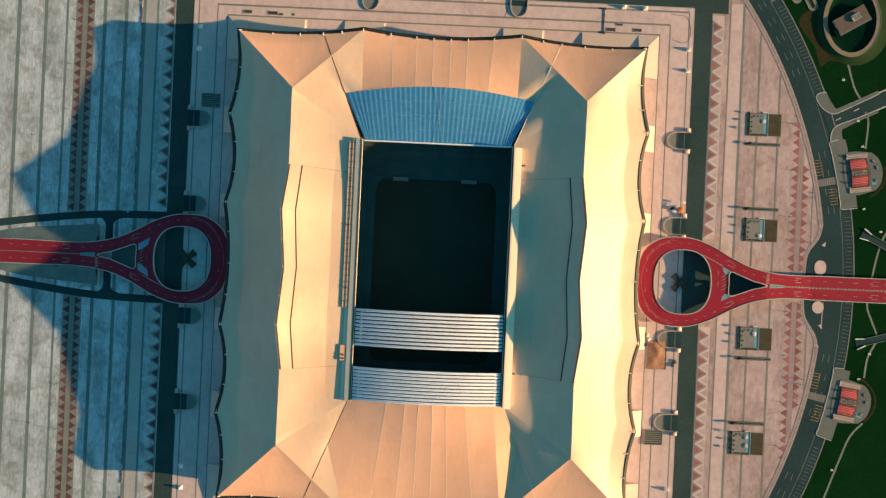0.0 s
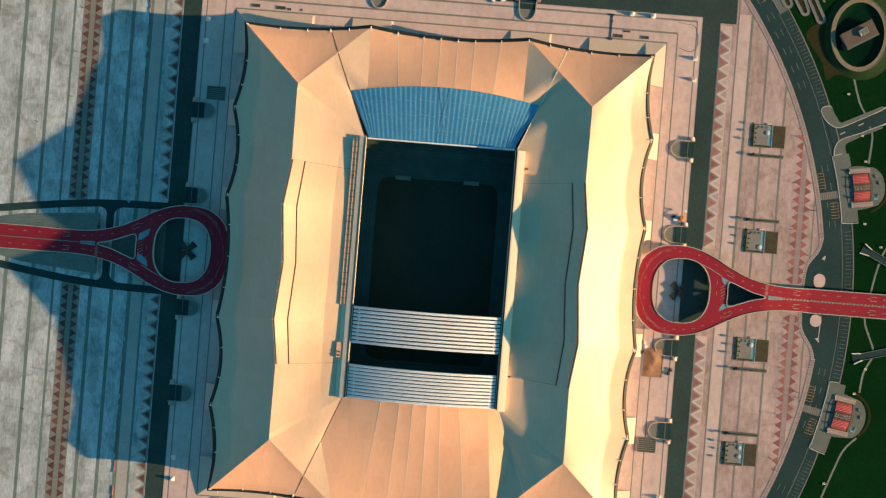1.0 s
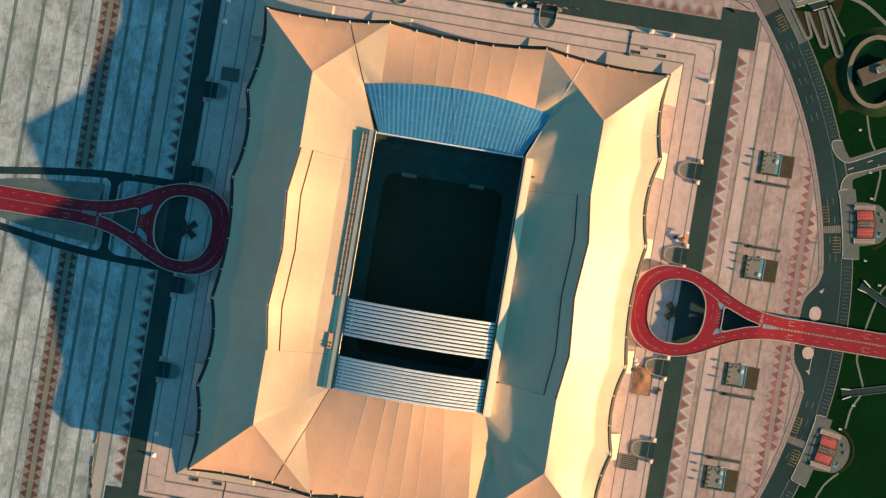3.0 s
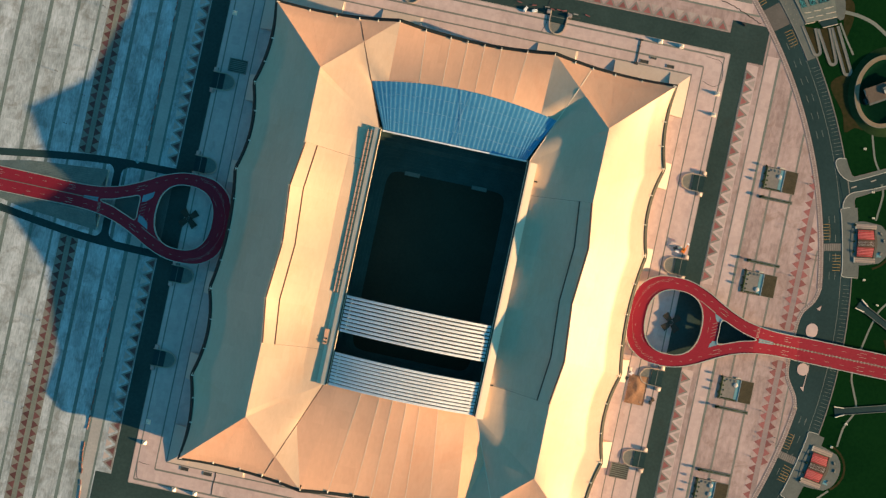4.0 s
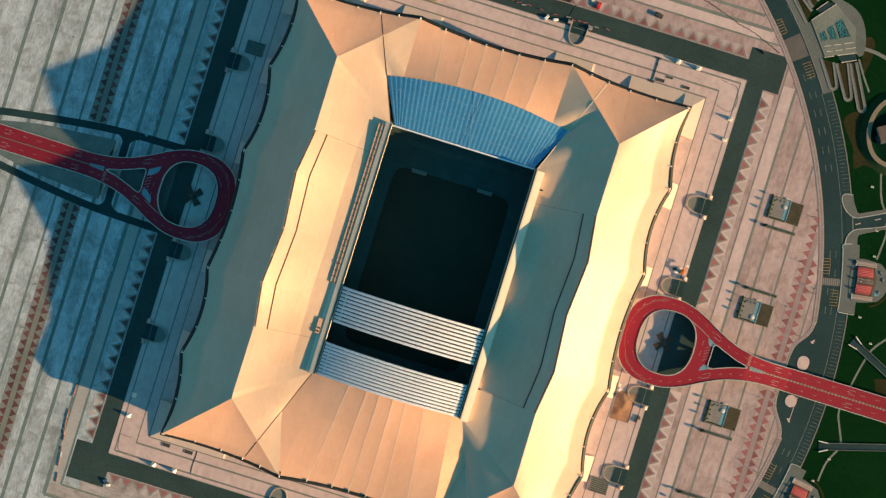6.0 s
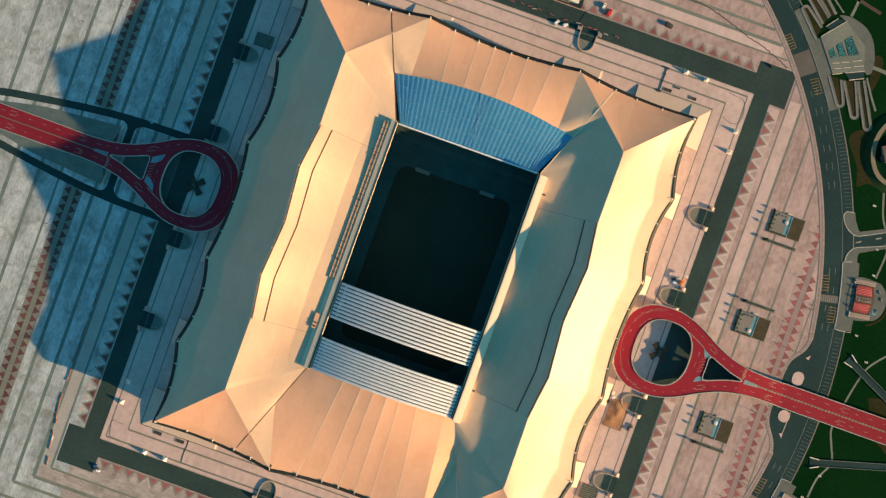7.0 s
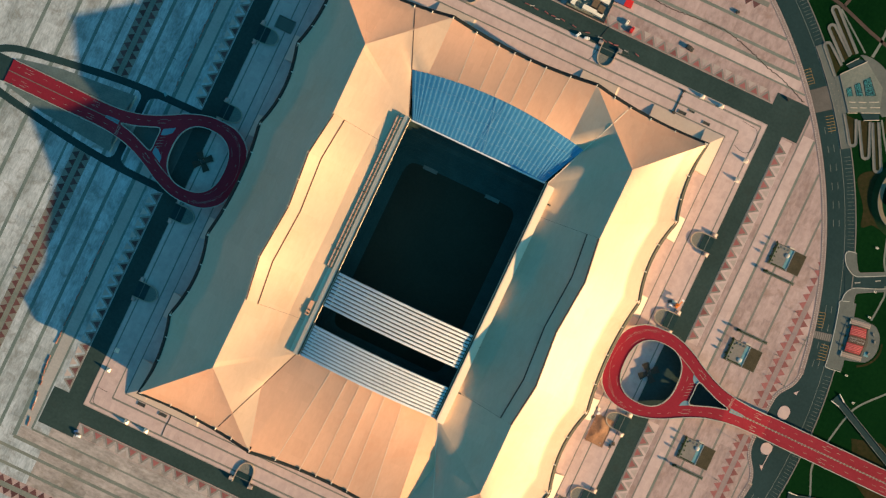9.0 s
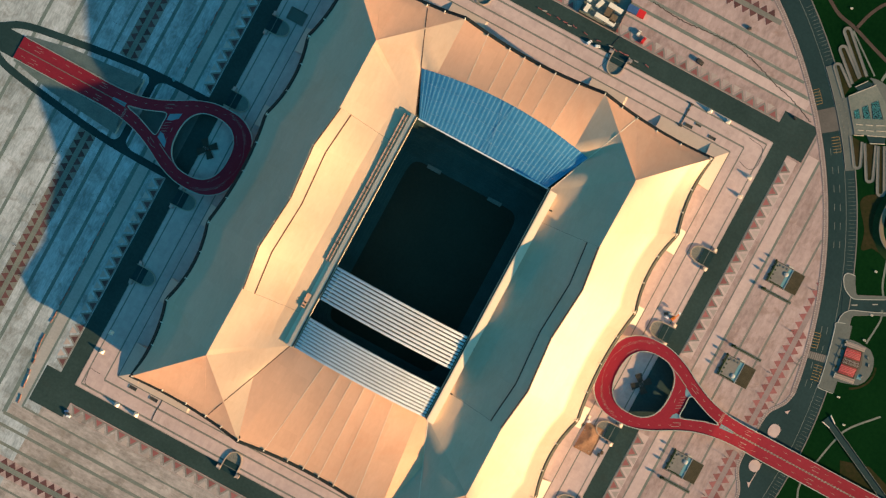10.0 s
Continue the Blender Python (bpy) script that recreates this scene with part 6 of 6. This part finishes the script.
for a, tip, b in (((211.4, 253.8), (195.6, 273.2), (212.6, 263.0)), ((212.6, 265.8), (193.0, 286.4), (215.2, 271.6)),
                  ((215.4, 272.8), (189.6, 299.6), (219.2, 275.6)), ((229.5, 231.8), (244.8, 213.4), (238.9, 232.0)),
                  ((241.0, 232.0), (257.4, 208.9), (249.0, 234.5)), ((250.6, 234.9), (269.4, 203.9), (254.6, 237.0))):
    ramp_loop(a, tip, b)
for pts in ([(222.7, 248.7), (225.3, 252.0), (229.6, 246.3), (226.0, 244.1)], [(226.8, 253.8), (229.8, 257.6), (236.4, 249.5), (231.7, 247.2)],
            [(231.2, 259.6), (235.1, 264.2), (244.7, 253.6), (237.7, 250.0)]):
    a, b, c, d = [Vector(p) for p in pts]
    part("pool", prism(pts, 0.4, 0.49), GLASS_DARK, gate, "dark slatted pool")
    n = 3 + int((b - a).length / 0.9)
    for i in range(1, n):
        t = i / n
        part("louvre", sweep([tuple(a.lerp(b, t)), tuple(d.lerp(c, t))], 0.15, 0.49, 0.58), CYAN, gate)
for a, b in (((228.7, 241.1), (233.2, 242.9)), ((235.0, 244.0), (240.1, 246.0)), ((242.1, 247.3), (248.3, 250.2)),
             ((231.5, 237.9), (235.7, 239.7)), ((237.4, 240.6), (242.2, 242.6)), ((244.2, 243.9), (250.8, 246.9))):
    part("seat_wall", sweep([a, b], 0.55, 0.45, 0.6), CONCRETE, gate)
tagged(gate, "terraced stone gate with slatted pools and zigzag ramps", "gate")
garden_path([(256.1, 248.1), (266.7, 247.8), (278.7, 245.0), (288.0, 240.0), (300.0, 232.0)], 2.6)
garden_path([(256.0, 239.6), (263.5, 228.0), (270.1, 218.9)], 1.4)
structure(finish("lawn", prism([tuple(p) for p in smooth_line([(255.6, 255.0), (262.0, 257.0), (265.0, 246.5), (262.6, 231.2), (259.0, 238.0)], 2, True)], 0.03, 0.09), GRASS_DRY), "worn brown patch of lawn", "lawn")


# ---- vehicles and site compound by the service road ----
def vehicle(name, x, y, rz, length, width, height, mat, label, cab=None, category="truck", cab_length=2.4):
    thing = empty(name, x, y, 0.13, rz)
    h = length / 2
    if cab:
        part("cargo_bed", boxes((-h, h - cab_length - 0.2, -width / 2, width / 2, 0.7, height)), mat, thing)
        part("cab", boxes((h - cab_length, h, -width / 2, width / 2, 0.5, height * 0.85)), cab, thing)
        part("windscreen", boxes((h - 0.9, h + 0.03, -width / 2 + 0.2, width / 2 - 0.2, height * 0.5, height * 0.78)), GLASS_DARK, thing)
        part("chassis", boxes((-h, h, -0.5, 0.5, 0.4, 0.7)), METAL_DARK, thing)
    else:
        bm = bmesh.new()
        prof = [(-h, 0.4), (h, 0.4), (h, height * 0.6), (h * 0.62, height * 0.66), (h * 0.3, height), (-h * 0.75, height), (-h, height * 0.66)]
        a = [bm.verts.new((px, -width / 2, pz)) for px, pz in prof]
        b = [bm.verts.new((px, width / 2, pz)) for px, pz in prof]
        bm.faces.new(a)
        bm.faces.new(b[::-1])
        for i in range(len(prof)):
            bm.faces.new((a[i], a[i - 1], b[i - 1], b[i]))
        part("body", bm, mat, thing)
        part("windscreen", boxes((h * 0.34, h * 0.56, -width / 2 + 0.15, width / 2 - 0.15, height * 0.68, height * 0.9)), GLASS_DARK, thing)
    for px in (-h * 0.65, h * 0.68):
        for k in (-1, 1):
            bm = cylinder(bmesh.new(), 0, 0, -0.15, 0.15, 0.42, n=12)
            bm.transform(Matrix.Translation((px, k * (width / 2 - 0.1), 0.42)) @ pose(0, 0, 0, 90))
            part("wheel", bm, METAL_DARK, thing)
    return tagged(thing, label, category)


yard = structure(finish("yard", boxes((12.0, 42.5, 217.0, 243.0, 0.1, 0.2)), STONE_DARK), "dark fenced works yard beside the service road", "yard")
for x0, x1, y0, y1 in ((12, 42.5, 216.8, 217.0), (42.3, 42.5, 217, 243), (11.8, 12.0, 217, 243)):
    part("fence", boxes((x0, x1, y0, y1, 0.2, 2.2)), METAL_DARK, yard)
for x, y, rz, l, w, mat in ((31.5, 220.6, -2, 16, 3.2, WHITE), (36.5, 224.0, 88, 6, 4.6, SOIL), (31.0, 226.5, 88, 6, 4.6, SOIL), (34.5, 231.5, -4, 11, 3.4, WHITE),
                            (23.0, 229.0, 70, 6, 3, WHITE), (16.0, 222.0, 85, 6, 3.2, WHITE), (15.0, 229.5, 85, 6, 3.2, WHITE), (28.5, 239.0, 0, 12, 5.0, SOIL)):
    cabin = empty("site_cabin", x, y, 0.2, rz)
    part("body", boxes((-l / 2, l / 2, -w / 2, w / 2, 0, 2.5)), mat, cabin)
    part("roof_rim", boxes((-l / 2 - 0.1, l / 2 + 0.1, -w / 2 - 0.1, w / 2 + 0.1, 2.5, 2.65)), mat, cabin)
    part("door", boxes((-0.5, 0.5, -w / 2 - 0.06, -w / 2, 0.1, 2.1)), STONE_GREY, cabin)
    tagged(cabin, "pale box-shaped site cabin in the works yard" if mat is WHITE else "brown flat-roofed site cabin in the works yard", "cabin", "site cabins")
vehicle("truck", 48.8, 237.0, 1, 13.6, 5.4, 2.4, BLUE, "blue flatbed truck with a bright red cab", RED, cab_length=5.6)
vehicle("car", 107.0, 227.0, -10, 6.0, 3.0, 1.5, METAL_DARK, "dark van parked on the toothed paving", category="car")
vehicle("car", 63.3, 221.0, 80, 5.2, 2.0, 1.6, RED, "small red pickup parked beside the works yard", category="car")
vehicle("car", 58.0, 224.1, 80, 4.4, 2.0, 1.6, WHITE, "small white car beside the yard", category="car")
vehicle("car", 29.3, 201.2, 60, 4.4, 1.8, 1.4, METAL, "white car at the terrace edge", category="car")
vehicle("car", 36.0, 201.5, 20, 4.0, 1.8, 1.5, METAL, "silver car at the terrace edge", category="car")

# orange lift by one of the ramp entrances
lift = empty("boom_lift", 178.4, 53.2, Z_INNER, 70)
part("base", boxes((-1.6, 1.6, -1.2, 1.2, 0.5, 1.5)), ORANGE, lift)
part("turret", boxes((-1.0, 1.6, -0.9, 0.9, 1.5, 2.5)), ORANGE, lift)
part("arm", boxes((-0.3, 5.2, -0.3, 0.3, 2.5, 3.0)), ORANGE, lift)
part("basket", boxes((4.8, 6.2, -0.8, 0.8, 2.1, 3.1)), METAL, lift)
for px in (-1.1, 1.1):
    for k in (-1, 1):
        bm = cylinder(bmesh.new(), 0, 0, -0.2, 0.2, 0.5, n=12)
        bm.transform(Matrix.Translation((px, k * 1.2, 0.5)) @ pose(0, 0, 0, 90))
        part("wheel", bm, METAL_DARK, lift)
tagged(lift, "orange boom lift parked on the terrace", "lift")
for i, (x, y, mat) in enumerate(((174.0, 52.0, METAL), (175.6, 55.2, WHITE), (172.4, 54.0, METAL_DARK), (160.0, -42.0, METAL), (157.5, -46.0, METAL_DARK), (159.0, -39.0, WHITE),
                                 (178.0, -60.0, METAL_DARK), (179.5, -57.5, SOIL), (-224.4, 33.7, BLUE_PALE), (187.5, 224.0, METAL_DARK), (-177.0, -217.2, METAL_DARK), (-175.4, -218.6, METAL), (-178.4, -216.0, BLUE), (127.5, 265.7, METAL_DARK))):
    pallet = empty("material_stack", x, y, Z_INNER, 17 * i)
    for j in range(3):
        part("board", boxes((-1.4 + 0.2 * j, 1.3, -0.9, 0.9 - 0.2 * j, 0.35 * j, 0.35 * j + 0.3)), mat, pallet)
    tagged(pallet, "small stack of building materials on paving", "building material", "material stacks")


# small light boxes on the lawns
def lawn_light(x, y):
    thing = empty("lawn_light", x, y, 0.06)
    part("body", boxes((-0.9, 0.9, -0.6, 0.6, 0, 0.6)), WHITE, thing)
    part("lens", boxes((-0.5, 0.5, -0.3, 0.3, 0.6, 0.66)), METAL_DARK, thing)
    return tagged(thing, "small white box light on the lawn", "light", "box lights on the lawns")


for x, y in ((292.6, 153.5), (305.0, 124.0), (309.0, 105.5), (325.0, 44.0), (321.0, -45.5), (314.2, -64.0), (297.5, -131.0), (312.0, 60.0), (186.0, 314.0)):
    lawn_light(x, y)


# loose cables and a low barrier line on the paving
cable = [(56.5, 249.5), (80.8, 247.6), (103.1, 249.3), (123.7, 250.0), (136.6, 247.6), (150.4, 243.5), (164.8, 238.5), (178.1, 235.3), (199.0, 226.9)]
tagged(finish("cable", sweep([(x + 0.5 * math.sin(1.9 * i), y + 0.45 * math.sin(2.7 * i)) for i, (x, y) in enumerate(smooth_line(cable, 2))], 0.55, Z_PLAZA - 0.02, Z_PLAZA + 0.10), CANOPY), "thick dark cable trailing across the paving", "cable")
for pts in ([(44.0, 188.0), (46.5, 197.0), (45.0, 206.0), (47.5, 216.5)], [(20.0, 203.0), (34.0, 204.2), (52.0, 201.8), (70.0, 203.4)]):
    tagged(finish("cable", sweep(smooth_line(pts, 1.5), 0.35, Z_INNER - 0.12, Z_INNER + 0.06), METAL_DARK), "thin dark cable lying across the service road", "cable")
for pts in ([(164.7, 195.7), (170.2, 194.9), (176.5, 193.9), (179.1, 188.8), (179.9, 183.3), (179.0, 177.8), (175.3, 175.1), (171.2, 175.5), (166.9, 177.2)],
            [(-169.8, -180.5), (-174.0, -180.6), (-178.0, -180.4), (-177.6, -186.0), (-176.0, -191.8), (-168.3, -192.6)]):
    tagged(finish("cable", sweep(smooth_line(pts, 1.0), 0.3, Z_INNER - 0.02, Z_INNER + 0.07), METAL_DARK), "thin dark cable curling over the terrace corner", "cable")

# site barriers: low pinkish blocks in rows on the western plaza, and red ones along the northern road edge
block = boxes((-0.3, 0.3, -1.7, 1.7, 0.0, 0.5))
block_data = {}
for name, mat in (("pink", BARRIER), ("white", STONE_WHITE), ("red", STONE_RED)):
    ob = finish("barrier", block.copy(), mat)
    block_data[name] = ob.data
    bpy.data.objects.remove(ob)
block.free()
for y0, y1 in ((40, 192), (-226, -60)):
    row = empty("barrier_row", 0, 0, 0)
    r = random.Random(y0)
    y = y0
    while y < y1:
        if r.random() < 0.86:
            x = tween(y, ((-226, -212.9), (-201, -216.0), (-180, -218.8), (-166, -219.3), (192, -219.8))) + r.uniform(-0.35, 0.35)
            share("barrier", block_data["white" if r.random() < 0.16 else "pink"], row, x, y, Z_PLAZA + 0.01, r.uniform(-9, 9) + (8 if y < -180 else 0))
        y += r.uniform(3.2, 4.6)
    tagged(row, "row of low dull pink site barriers on the plaza", "barrier", "barrier rows")
row = empty("barrier_row", 0, 0, 0)
for i, x in enumerate((-13.9, -10.1, -6.3, 1.4, 7.0, 10.8, 14.6, 24.0, 34.9, 44.6, 48.8, 53.3, 57.4, 66.0, 74.5)):
    share("barrier", block_data["white" if i % 4 == 1 else "red"], row, x, 205.9 + 0.5 * math.sin(2.3 * i), 0.14, 90 + 14 * math.sin(1.7 * i))
tagged(row, "row of low red and white barriers along the road edge", "barrier", "barrier rows")
